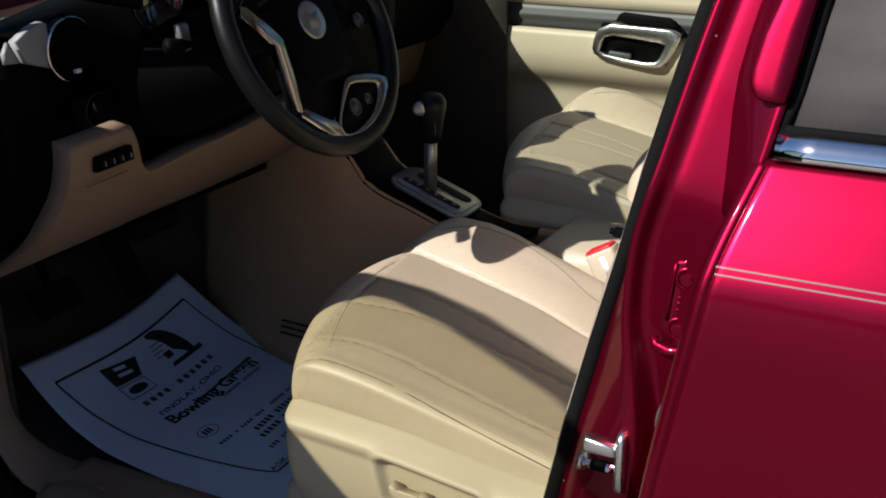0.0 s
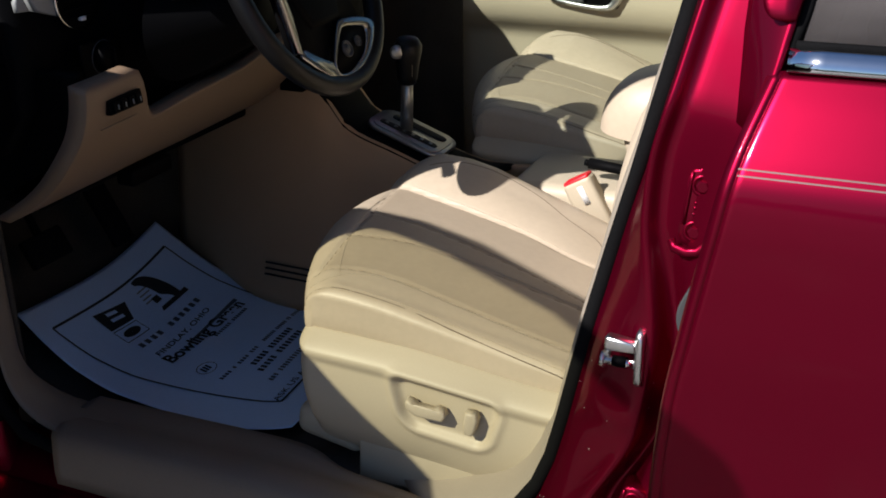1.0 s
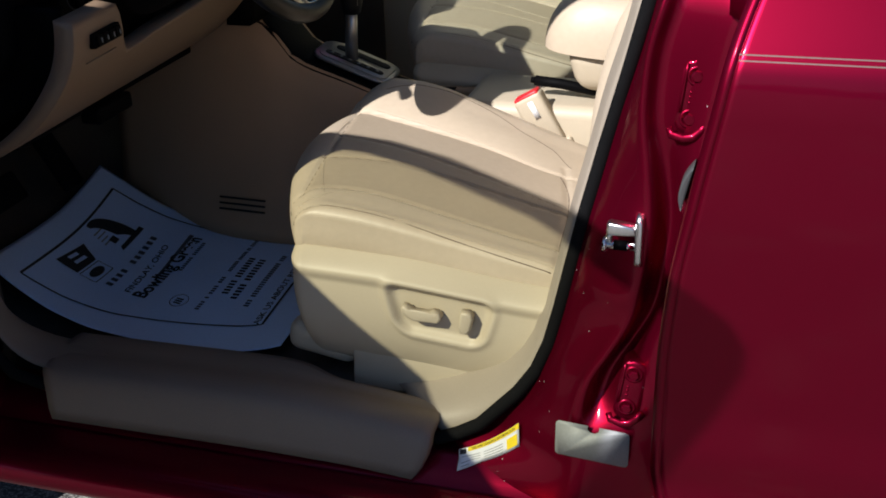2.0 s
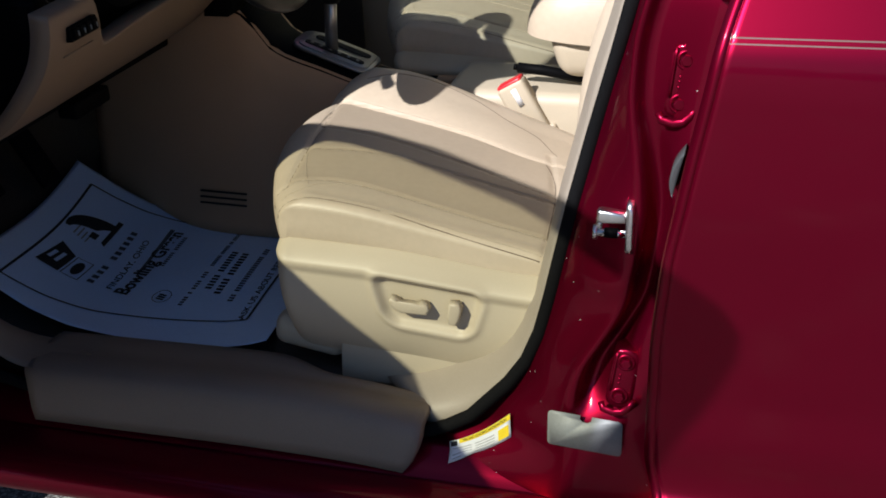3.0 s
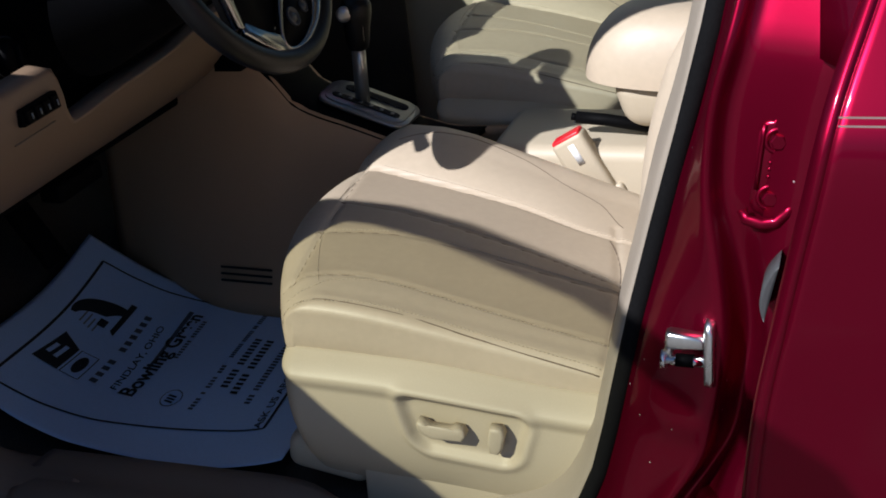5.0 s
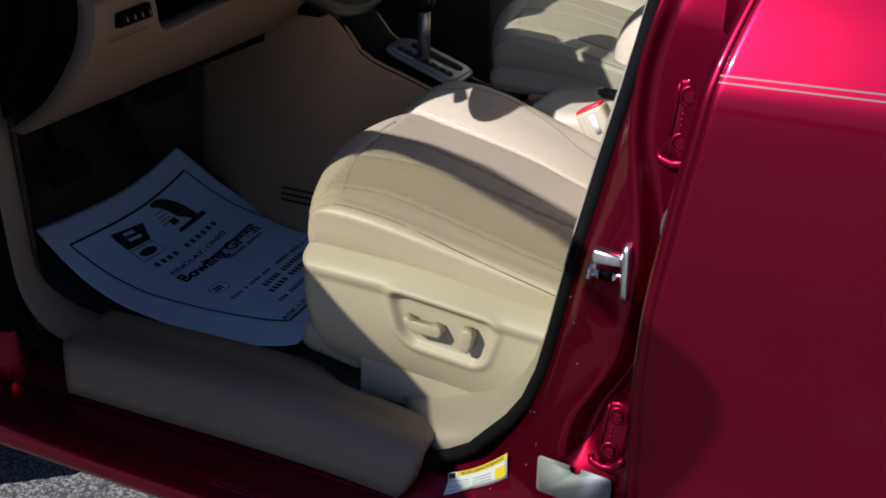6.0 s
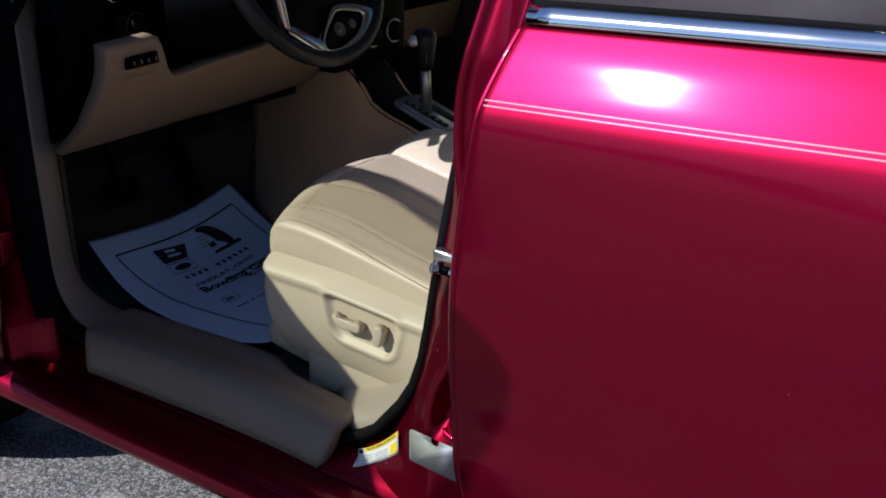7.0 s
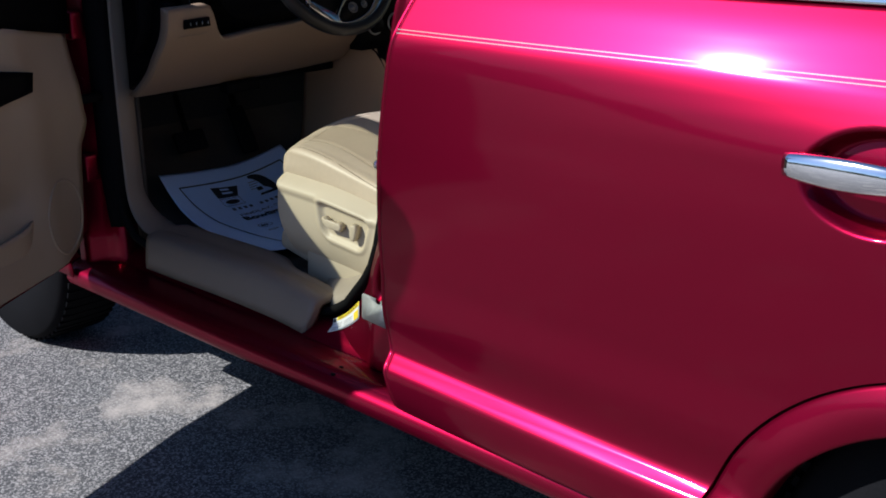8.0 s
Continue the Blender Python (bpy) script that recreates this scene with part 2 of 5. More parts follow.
def surf(f, us, vs, thick=None, closed_u=False):
    """A sheet through f(u, v); thick: a function or vector that offsets a second skin."""
    bm = bmesh.new()
    grid = [[bm.verts.new(f(u, v)) for u in us] for v in vs]
    nu, nv = len(us), len(vs)
    ends = nu if closed_u else nu - 1
    for j in range(nv - 1):
        for i in range(ends):
            k = (i + 1) % nu
            bm.faces.new((grid[j][i], grid[j][k], grid[j + 1][k], grid[j + 1][i]))
    if thick is not None:
        off = Vector(thick)
        back = [[bm.verts.new(g.co + off) for g in row] for row in grid]
        for j in range(nv - 1):
            for i in range(ends):
                k = (i + 1) % nu
                bm.faces.new((back[j][i], back[j + 1][i], back[j + 1][k], back[j][k]))
        for j in range(nv - 1):
            if not closed_u:
                bm.faces.new((grid[j][0], grid[j + 1][0], back[j + 1][0], back[j][0]))
                bm.faces.new((grid[j][-1], back[j][-1], back[j + 1][-1], grid[j + 1][-1]))
        for i in range(ends):
            k = (i + 1) % nu
            bm.faces.new((grid[0][i], back[0][i], back[0][k], grid[0][k]))
            bm.faces.new((grid[-1][i], grid[-1][k], back[-1][k], back[-1][i]))
    return bm


def span(a, b, n):
    return [a + (b - a) * i / (n - 1) for i in range(n)]


def rbox(size, bevel=0.005, m=None, seg=3, taper=(1, 1)):
    """A box with rounded edges, centred, tapered at the top, moved by m."""
    bm = bmesh.new()
    bmesh.ops.create_cube(bm, size=1)
    for v in bm.verts:
        k = taper if v.co.z > 0 else (1, 1)
        v.co = Vector((v.co.x * size[0] * k[0], v.co.y * size[1] * k[1], v.co.z * size[2]))
    if bevel:
        bmesh.ops.bevel(bm, geom=bm.edges[:], offset=bevel, segments=seg, affect="EDGES", profile=0.5)
    if m is not None:
        bmesh.ops.transform(bm, matrix=m, verts=bm.verts)
    return bm


def prism(outline, depth, bevel=0.0, m=None, seg=2):
    """An outline in x, y, pushed along z by depth, edges rounded."""
    bm = bmesh.new()
    lo = [bm.verts.new((x, y, 0)) for x, y in outline]
    hi = [bm.verts.new((x, y, depth)) for x, y in outline]
    top = bm.faces.new(hi)
    bm.faces.new(lo[::-1])
    n = len(outline)
    for i in range(n):
        k = (i + 1) % n
        bm.faces.new((lo[i], lo[k], hi[k], hi[i]))
    if bevel:
        bmesh.ops.bevel(bm, geom=list(top.edges), offset=bevel, segments=seg, affect="EDGES", profile=0.5)
    if m is not None:
        bmesh.ops.transform(bm, matrix=m, verts=bm.verts)
    return bm


def tube(points, radius, n=10, closed=False, flat=1.0, up=(0, 0, 1)):
    """A round (or flattened) bar along points; radius a number or a function of 0..1."""
    bm = bmesh.new()
    pts = [Vector(p) for p in points]
    c = len(pts)
    rings = []
    for i, p in enumerate(pts):
        a = pts[(i - 1) % c] if closed or i else p
        b = pts[(i + 1) % c] if closed or i < c - 1 else p
        t = (b - a).normalized()
        s = t.cross(Vector(up))
        s = s.normalized() if s.length > 1e-6 else Vector((1, 0, 0))
        w = s.cross(t).normalized()
        r = radius(i / (c - 1)) if callable(radius) else radius
        rings.append([bm.verts.new(p + s * (r * math.cos(2 * math.pi * k / n)) + w * (r * flat * math.sin(2 * math.pi * k / n))) for k in range(n)])
    for i in range(c if closed else c - 1):
        q, w = rings[i], rings[(i + 1) % c]
        for k in range(n):
            bm.faces.new((q[k], q[(k + 1) % n], w[(k + 1) % n], w[k]))
    if not closed:
        bm.faces.new(rings[0][::-1])
        bm.faces.new(rings[-1])
    return bm


def lathe(profile, n=32, m=None):
    """Profile of (radius, z) turned about z."""
    bm = bmesh.new()
    rings = [[bm.verts.new((r * math.cos(2 * math.pi * k / n), r * math.sin(2 * math.pi * k / n), z)) for k in range(n)] for r, z in profile]
    for a, b in zip(rings, rings[1:]):
        for k in range(n):
            bm.faces.new((a[k], a[(k + 1) % n], b[(k + 1) % n], b[k]))
    if profile[0][0] > 0:
        bm.faces.new(rings[0][::-1])
    if profile[-1][0] > 0:
        bm.faces.new(rings[-1])
    bmesh.ops.remove_doubles(bm, verts=bm.verts, dist=1e-6)
    if m is not None:
        bmesh.ops.transform(bm, matrix=m, verts=bm.verts)
    return bm


def merge(*bms):
    """Several pieces of one part as one mesh."""
    out = bmesh.new()
    for b in bms:
        me = bpy.data.meshes.new("tmp")
        b.to_mesh(me)
        b.free()
        out.from_mesh(me)
        bpy.data.meshes.remove(me)
    return out


def rounded(w, h, r, n=6):
    """Outline of a rounded rectangle about the origin."""
    out = []
    for cx, cy, a0 in ((w / 2 - r, h / 2 - r, 0), (-w / 2 + r, h / 2 - r, 90), (-w / 2 + r, -h / 2 + r, 180), (w / 2 - r, -h / 2 + r, 270)):
        for i in range(n + 1):
            a = radians(a0 + 90 * i / n)
            out.append((cx + r * math.cos(a), cy + r * math.sin(a)))
    return out


def axes(o, ex, ey):
    """A pose with its origin at o, x along ex and y near ey."""
    x = Vector(ex).normalized()
    z = x.cross(Vector(ey)).normalized()
    y = z.cross(x)
    return Matrix((( x.x, y.x, z.x, o[0]), (x.y, y.y, z.y, o[1]), (x.z, y.z, z.z, o[2]), (0, 0, 0, 1)))


def loop_frame(outer, inner, low, high, m):
    """A flat rounded frame between two loops of as many corners each."""
    def cut(loop):
        n = len(loop)
        return [q for i in range(n) for a, b in ((loop[i], loop[(i + 1) % n]),) for q in (Vector(a).lerp(Vector(b), 0.25), Vector(a).lerp(Vector(b), 0.75))]

    o, i = cut(outer), cut(inner)
    steps = ((0.0, low), (0.0, high - 0.002), (0.14, high), (0.86, high), (1.0, high - 0.003), (1.0, low))
    return surf(lambda u, v: m @ o[u].lerp(i[u], steps[v][0]).to_3d() + m.to_3x3() @ Vector((0, 0, steps[v][1])), range(len(o)), range(len(steps)), closed_u=True)


# ---- ground and distance ----
def ground():
    bm = surf(lambda u, v: Vector((u, v, 0.0)), span(-400, 400, 9), span(-400, 400, 9))
    return tagged(finish("ground", bm, ASPHALT), "grey weathered asphalt with pale sandy patches", "ground", kind="structure")


def tree_line():
    """A far low wood round the lot, seen only as a reflection."""
    rnd = random.Random(4)
    bm = bmesh.new()
    for i in range(260):
        a = 2 * math.pi * i / 260 + rnd.uniform(-0.01, 0.01)
        d = rnd.uniform(75, 95)
        h = rnd.uniform(5, 9)
        m = Matrix.Translation((d * math.cos(a), d * math.sin(a), h * 0.42)) @ Matrix.Diagonal((rnd.uniform(2, 4), rnd.uniform(2, 4), h * 0.55, 1))
        r = bmesh.ops.create_icosphere(bm, subdivisions=2, radius=1, matrix=m)
        for v in r["verts"]:
            v.co += Vector((rnd.uniform(-.5, .5), rnd.uniform(-.5, .5), rnd.uniform(-.5, .5)))
    return tagged(finish("tree_line", bm, FOLIAGE, smooth=False), "far low green trees round the lot", "trees", kind="stuff")


ground()
tree_line()

# ---- car body ----
car = thing("car", 0.3, 0.9, 0, "red metallic SUV with the driver door standing open", "car")
BELT = 1.157
side = smooth_line([(0.345, 0.012), (0.36, -0.004), (0.40, -0.013), (0.425, -0.0145), (0.432, -0.0135), (0.438, -0.009), (0.456, 0.009), (0.462, 0.0125), (0.48, 0.0138), (0.50, 0.0125), (0.535, 0.0065), (0.56, 0.0045), (0.60, 0.0045), (0.66, 0.001), (0.76, -0.006), (0.90, -0.013), (1.0, -0.012), (1.03, -0.010), (1.055, -0.0055), (1.068, 0.000), (1.10, 0.0167), (1.125, 0.0305), (BELT, 0.0505)])
edge = smooth_line([(0.345, -0.030), (0.44, -0.054), (0.52, -0.070), (0.66, -0.069), (0.78, -0.061), (0.90, -0.043), (1.0, -0.025), (1.07, -0.012), (BELT, 0.014)])
AX, AZ, RX, RZ = 1.06, 0.31, 0.433, 0.412


def skin(x, z):
    """The rear body side: a shoulder that draws in towards the tail, a lower crease that falls slightly."""
    w = min(1, max(0, (z - 0.95) / 0.13))
    low = min(1, max(0, (0.60 - z) / 0.10))
    k = min(1.2, max(-0.1, x))
    return side(min(BELT, z + 0.028 * (k + 0.05) * low)) + (0.025 * (k - 0.08) ** 2 + 0.012 * k) * w * w * (3 - 2 * w) + 0.003 * (k - 0.4) ** 2


def arch(z, k):
    q = 1 - ((z - AZ) / (RZ * k)) ** 2
    return AX - RX * k * math.sqrt(q) if q > 0 else AX


def bowl(x, z):
    """The scooped hollow behind the rear door handle."""
    q = ((x - 0.862) / 0.106) ** 2 + ((z - 0.948) / 0.070) ** 2
    s = min(1, max(0, (1 - q) / 0.5))
    return 0.034 * s * s * (3 - 2 * s)


def rear_door():
    def f(u, v):
        z = v
        e, r = edge(z), min(1.02, arch(z, 1.0))
        if u < 0:
            k = -u
            return Vector((e + (0.0, 0.002, 0.03)[k], side(z) + (0.006, 0.045, 0.055)[k], z)) if k < 3 else None
        x = e + 0.006 + (r - e - 0.006) * u
        hem = 0.0022 * math.exp(-((x - e - 0.0125) / 0.0018) ** 2)
        return Vector((x, skin(x, z) + bowl(x, z) + hem, z))

    zs = [0.345, 0.35, 0.36, 0.38, 0.40, 0.415, 0.425, 0.435, 0.445, 0.452, 0.458, 0.464, 0.475] + span(0.49, 0.865, 54) + span(0.87, 1.03, 54) + span(1.035, BELT, 17)
    us = [-2, -1, 0, 0.0003, 0.001, 0.002, 0.003, 0.004, 0.005, 0.006, 0.007, 0.008, 0.010] + span(0.014, 0.68, 100) + span(0.683, 1, 105)

    def g(u, v):
        if u in (-2, -1):
            k = -int(u)
            e = edge(v)
            return Vector((e + (0, 0.002, 0.03)[k], side(v) + (0, 0.045, 0.055)[k], v))
        if u == 0:
            return Vector((edge(v), side(v) + 0.006, v))
        return f(u, v)

    door = kid("rear_door", surf(g, us, zs), RED, car, "closed red rear door with gold pinstripe")
    sol = door.modifiers.new("sheet", "SOLIDIFY")
    sol.thickness, sol.offset = 0.002, 0.0
    # upper frame in body colour
    fr = smooth_line([(BELT, 0.022), (1.228, 0.036), (1.287, 0.044), (1.45, 0.080), (1.60, 0.14)])
    ff = smooth_line([(BELT, -0.020), (1.20, -0.022), (1.274, -0.012), (1.45, 0.035), (1.60, 0.10)])
    fl = smooth_line([(1.2025, 0.016), (1.205, 0.008), (1.210, 0.003), (1.220, -0.001), (1.238, 0.000), (1.257, 0.004), (1.285, 0.013), (1.45, 0.062), (1.60, 0.125)])
    lean = lambda z: 0.050 + (z - BELT) * 0.33
    kid("window_frame", surf(lambda u, v: Vector((ff(v) + (fr(v) - ff(v)) * u, lean(v) - 0.002 + 0.040 * (1 - u) ** 1.3, v)), span(0, 1, 9), span(BELT - 0.06, 1.60, 18), (0.004, 0.03, 0)), RED, door)
    kid("frame_step", surf(lambda u, v: Vector((fl(v) + (fr(v) - fl(v)) * u, lean(v) - 0.010 + 0.006 * math.exp(-u / 0.06) + 0.006 * math.exp(-(v - 1.2025) / 0.003), v)), [0, 0.03, 0.07, 0.12, 0.2, 0.35, 0.6, 1], [1.2025, 1.2035, 1.205, 1.207, 1.21, 1.215, 1.22] + span(1.23, 1.60, 14), (0.001, 0.008, 0)), RED, door)
    kid("window_seal", surf(lambda u, v: Vector((fr(v) + 0.012 * u, lean(v) + 0.002 + 0.004 * (2 * u - 1) ** 2, v)), span(0, 1, 5), span(BELT + 0.016, 1.60, 12), (0.002, 0.012, 0)), RUBBER, door)
    kid("pane", surf(lambda u, v: Vector((fr(v) + 0.012 + (1.0 - fr(v)) * u, lean(v) + 0.007, v)), span(0, 1, 3), span(BELT + 0.014, 1.58, 3), (0, 0.004, 0)), DARK_GLASS, door, "dark tinted rear window")
    # belt moulding: rounded chrome bar over a black sweep
    kid("belt_moulding", surf(lambda u, v: Vector((u, skin(u, BELT) - 0.0065 + 0.010 * v - 0.003 * math.sin(math.pi * v), BELT + 0.001 + 0.021 * v)), span(0.030, 1.02, 30), span(0, 1, 9), (0, 0.012, 0)), CHROME, door, "polished chrome belt strip")
    kid("belt_sweep", surf(lambda u, v: Vector((u, skin(u, BELT) + 0.004 + 0.012 * v, BELT + 0.0215 + 0.007 * math.sin(math.pi * (0.25 + 0.5 * v)))), span(0.035, 1.02, 30), span(0, 1, 5), (0, 0.002, -0.006)), RUBBER, door)
    for z in (1.0715, 1.0655):
        kid("pinstripe", surf(lambda u, v: Vector((max(u, edge(z) + 0.008), skin(u, z + v) - 0.0012, z + v)), span(0.0, 1.02, 60), span(-0.0007, 0.0007, 3)), GOLD, door, "thin gold pinstripe")
    # handle: bowed chrome pull with end caps
    hy = lambda s: -0.040 - 0.012 * (1 - (2 * s - 1) ** 2)
    hz = lambda s: 0.964 + 0.004 * s
    hh = lambda s: 0.008 + 0.013 * math.sin(math.pi * min(1, 0.15 + s * 0.9)) ** 0.7
    bm = bmesh.new()
    rings = []
    for i in range(25):
        s = i / 24
        rings.append([bm.verts.new((0.752 + 0.215 * s, hy(s) + 0.008 * math.cos(a) * -1, hz(s) + hh(s) * math.sin(a))) for a in span(0, 2 * math.pi * 15 / 16, 16)])
    for a, b in zip(rings, rings[1:]):
        for k in range(16):
            bm.faces.new((a[k], a[(k + 1) % 16], b[(k + 1) % 16], b[k]))
    bm.faces.new(rings[0])
    bm.faces.new(rings[-1][::-1])
    kid("door_handle", bm, CHROME, door, "curved chrome pull handle")
    kid("handle_mount", rbox((0.03, 0.05, 0.026), 0.005, pose(0.772, -0.010, 0.964)), RED, door)
    kid("handle_mount", rbox((0.03, 0.05, 0.026), 0.005, pose(0.950, -0.010, 0.968)), RED, door)
    return door


rear_door()


def rear_quarter():
    def low(x):
        q = 1 - ((x - AX) / RX) ** 2
        return AZ + RZ * math.sqrt(q) + 0.003 if q > 0 else 0.35

    f = lambda u, v: Vector((u, skin(u, max(0.36, low(u) + (BELT + 0.02 - low(u)) * v)), low(u) + (BELT + 0.02 - low(u)) * v))
    kid("quarter_panel", surf(f, span(1.026, 1.95, 60), span(0, 1, 40), (0, 0.004, 0)), RED, car)

    def lip(u, v):
        a = radians(-8 + 196 * u)
        r = 0.822 + (0.991 - 0.822) * v
        x, z = AX - RX * r * math.cos(a), AZ + RZ * r * math.sin(a)
        y = skin(x, max(0.40, z)) - 0.016 * math.sin(math.pi * min(1, 0.25 + v * 0.75)) + 0.002
        return Vector((x, y if v > 0 else y + 0.05, z))

    kid("wheel_arch", surf(lip, span(0, 1, 60), [0, 0.02, 0.08, 0.2, 0.35, 0.5, 0.65, 0.8, 0.92, 1.0], (0, 0.003, 0)), RED, car, "flared red wheel arch")
    kid("wheel_liner", surf(lambda u, v: Vector((AX - 0.40 * math.cos(radians(-10 + 200 * u)), 0.03 + 0.28 * v, AZ + 0.40 * math.sin(radians(-10 + 200 * u)))), span(0, 1, 24), span(0, 1, 4), (0, 0.0, 0.004)), DARK, car)


rear_quarter()


def wheel(x, name="wheel"):
    m = pose(x, 0.16, 0.335, 90, 0, 0)
    w = kid(name, lathe([(0.20, -0.10), (0.315, -0.105), (0.33, -0.085), (0.335, -0.05), (0.335, 0.05), (0.33, 0.085), (0.315, 0.105), (0.20, 0.10)], 64, m), RUBBER, car, "black road tyre on an alloy wheel")
    bms = []
    for k in range(64):
        a = 2 * math.pi * k / 64
        bms.append(rbox((0.012, 0.018, 0.17), 0, m @ pose(0, 0, 0, 0, 0, math.degrees(a)) @ pose(0.3315, 0, 0)))
    kid("tread", merge(*bms), RUBBER, w, smooth=False)
    kid("rim", lathe([(0.21, 0.09), (0.195, 0.06), (0.06, 0.05), (0.05, 0.07), (0.0, 0.07)], 48, m), SILVER, w, "silver alloy rim")


wheel(AX)
wheel(AX - 2.82)


def rocker():
    """Painted sill: top step under the door opening, outer face, turned-under flange."""
    prof = [(0.175, 0.405), (0.13, 0.388), (0.112, 0.372), (0.100, 0.362), (0.090, 0.357), (0.072, 0.3555), (0.045, 0.354), (0.026, 0.350), (0.012, 0.342), (0.006, 0.330), (0.005, 0.314), (0.012, 0.300), (0.028, 0.290), (0.06, 0.284), (0.10, 0.284)]
    f = lambda u, v: Vector((u, prof[v][0], prof[v][1]))
    r = kid("rocker_panel", surf(f, span(-1.30, 0.655, 70), range(len(prof)), (0, 0.006, 0.003)), RED, car, "long red sill panel below the door opening")
    kid("sill_clip", rbox((0.010, 0.006, 0.006), 0.002, pose(-0.243, 0.050, 0.356)), RUBBER, r)
    kid("sill_clip", rbox((0.010, 0.006, 0.006), 0.002, pose(-0.240, 0.024, 0.350)), RUBBER, r)
    kid("floor_pan", rbox((3.3, 1.6, 0.06), 0.01, pose(0.1, 0.92, 0.27)), DARK, car)


rocker()
seal_x = smooth_line([(0.402, -0.415), (0.440, -0.340), (0.470, -0.312), (0.510, -0.276), (0.570, -0.240), (0.63, -0.222), (0.71, -0.204), (0.78, -0.189), (0.88, -0.164), (0.955, -0.146), (1.045, -0.120), (1.146, -0.099), (1.21, -0.087), (1.265, -0.075), (1.45, -0.02), (1.60, 0.035)])
seal_y = lambda z: 0.150 + max(0, z - 1.1) * 0.30
ridge_x = smooth_line([(0.36, -0.200), (0.495, -0.180), (0.528, -0.176), (0.584, -0.164), (0.633, -0.137), (0.697, -0.106), (0.755, -0.097), (0.827, -0.090), (0.902, -0.097), (0.973, -0.106), (1.034, -0.103), (1.116, -0.083), (1.20, -0.065), (1.274, -0.048), (1.60, 0.04)])


def b_pillar():
    def f(u, v):
        z = v
        s, m, e = seal_x(z), ridge_x(z), edge(min(z, BELT)) + max(0, z - BELT) * 0.2
        lean = max(0, z - 1.1) * 0.30
        low = max(0.0, 0.56 - z)
        pts = [(s, 0.152), (s + 0.010, 0.143), (s + 0.3 * (m - s), 0.118), (s + 0.75 * (m - s), 0.092), (m - 0.008, 0.086), (m, 0.088), (m + 0.006, 0.104), (m + 0.016, 0.116), (m + 0.028, 0.110), (max(m + 0.034, e - 0.02), 0.084), (max(m + 0.040, e), 0.070), (max(m + 0.05, e + 0.05), 0.072)]
        x, y = pts[u]
        if u in (2, 3):
            y -= 0.010 * math.exp(-((z - 0.715) / 0.016) ** 2)
        # pressed hollow before the ridge, and a deeper gutter behind it below the striker
        if u in (2, 3):
            y += (0.004, 0.013)[u - 2] * math.exp(-((z - 0.61) / 0.085) ** 2)
        if u in (6, 7, 8):
            y += (0.006, 0.016, 0.012)[u - 6] * math.exp(-((z - 0.64) / 0.11) ** 4)
        if u in (6, 7, 8):
            y -= (0.018, 0.034, 0.028)[u - 6] * min(1, max(0, (0.545 - z) / 0.04))
        if u in (6, 7, 8, 9):
            y -= (0.008, 0.018, 0.016, 0.004)[u - 6] * min(1, max(0, (z - 0.80) / 0.15))
        return Vector((x, y + lean + 0.045 * min(1, low / 0.12) * (1 - min(1, u / 5)), z))

    bp = kid("b_pillar", surf(f, range(12), [0.36, 0.38, 0.40, 0.41, 0.42, 0.43, 0.44, 0.45, 0.46, 0.48] + span(0.50, 1.60, 56)), JAMB, car, "glossy red door pillar with striker and hinges")
    sol = bp.modifiers.new("sheet", "SOLIDIFY")
    sol.thickness, sol.offset = 0.003, 0
    sub = bp.modifiers.new("round", "SUBSURF")
    sub.levels = sub.render_levels = 1
    # striker: base plate, U loop, bolt heads
    kid("striker_plate", prism(rounded(0.030, 0.074, 0.012), 0.009, 0.004, axes((-0.109, 0.092, 0.802), (0.15, 0.99, 0.0), (0, 0, 1))), STEEL, bp, "bright chrome door striker")
    kid("striker_wedge", prism([(0, 0.012), (0.004, 0.014), (0.034, 0.011), (0.037, 0.006), (0.037, -0.002), (0.006, -0.004), (0, -0.002)], 0.014, 0.003, axes((-0.147, 0.090, 0.813), (0.8, 0, 0), (0, 0, 1))), STEEL, bp)
    kid("striker_link", tube([(-0.144, 0.083, 0.814), (-0.145, 0.083, 0.805), (-0.144, 0.083, 0.795)], 0.0052, 10), STEEL, bp)
    kid("striker_rod", tube([(-0.147, 0.083, 0.795), (-0.108, 0.083, 0.795)], 0.0058, 12), CHROME, bp)
    kid("striker_sleeve", tube([(-0.138, 0.083, 0.795), (-0.121, 0.083, 0.795)], 0.0066, 12), BLACK, bp)
    kid("bolt", lathe([(0.0, 0.006), (0.009, 0.005), (0.010, 0.0), (0.0, 0.0)], 16, axes((-0.147, 0.083, 0.795), (0, -1, 0), (0, 0, 1))), STEEL, bp)
    # hinge leaves of the rear door, body-coloured
    for zc, xc, dx in ((0.994, -0.053, 0.003), (0.582, -0.111, 0.004)):
        lean = math.degrees(math.atan2(2 * dx, 0.052))
        hm = axes((xc, 0.112, zc), (1, 0.06, 0), (0, 0, 1)) @ pose(0, 0, 0, 0, 0, -lean)
        h = kid("hinge", prism(rounded(0.034, 0.090, 0.012), 0.029, 0.004, hm, 3), JAMB, bp, "painted steel door hinge")
        kid("hinge_rib", tube([hm @ Vector((-0.013, y, 0.029)) for y in (0.040, 0.028, 0.0, -0.020)], 0.0022, 8), JAMB, h)
        for dz in (0.0265, -0.0265):
            kid("washer", lathe([(0.0125, 0), (0.0125, 0.0012), (0.0085, 0.0018), (0.0085, 0)], 24, hm @ pose(0.0, dz, 0.0288)), JAMB, h)
            kid("hinge_bolt", lathe([(0.0072, 0), (0.0072, 0.0046), (0.0060, 0.0058), (0.0, 0.0058)], 6, hm @ pose(0.0, dz, 0.029)), JAMB, h, smooth=False)
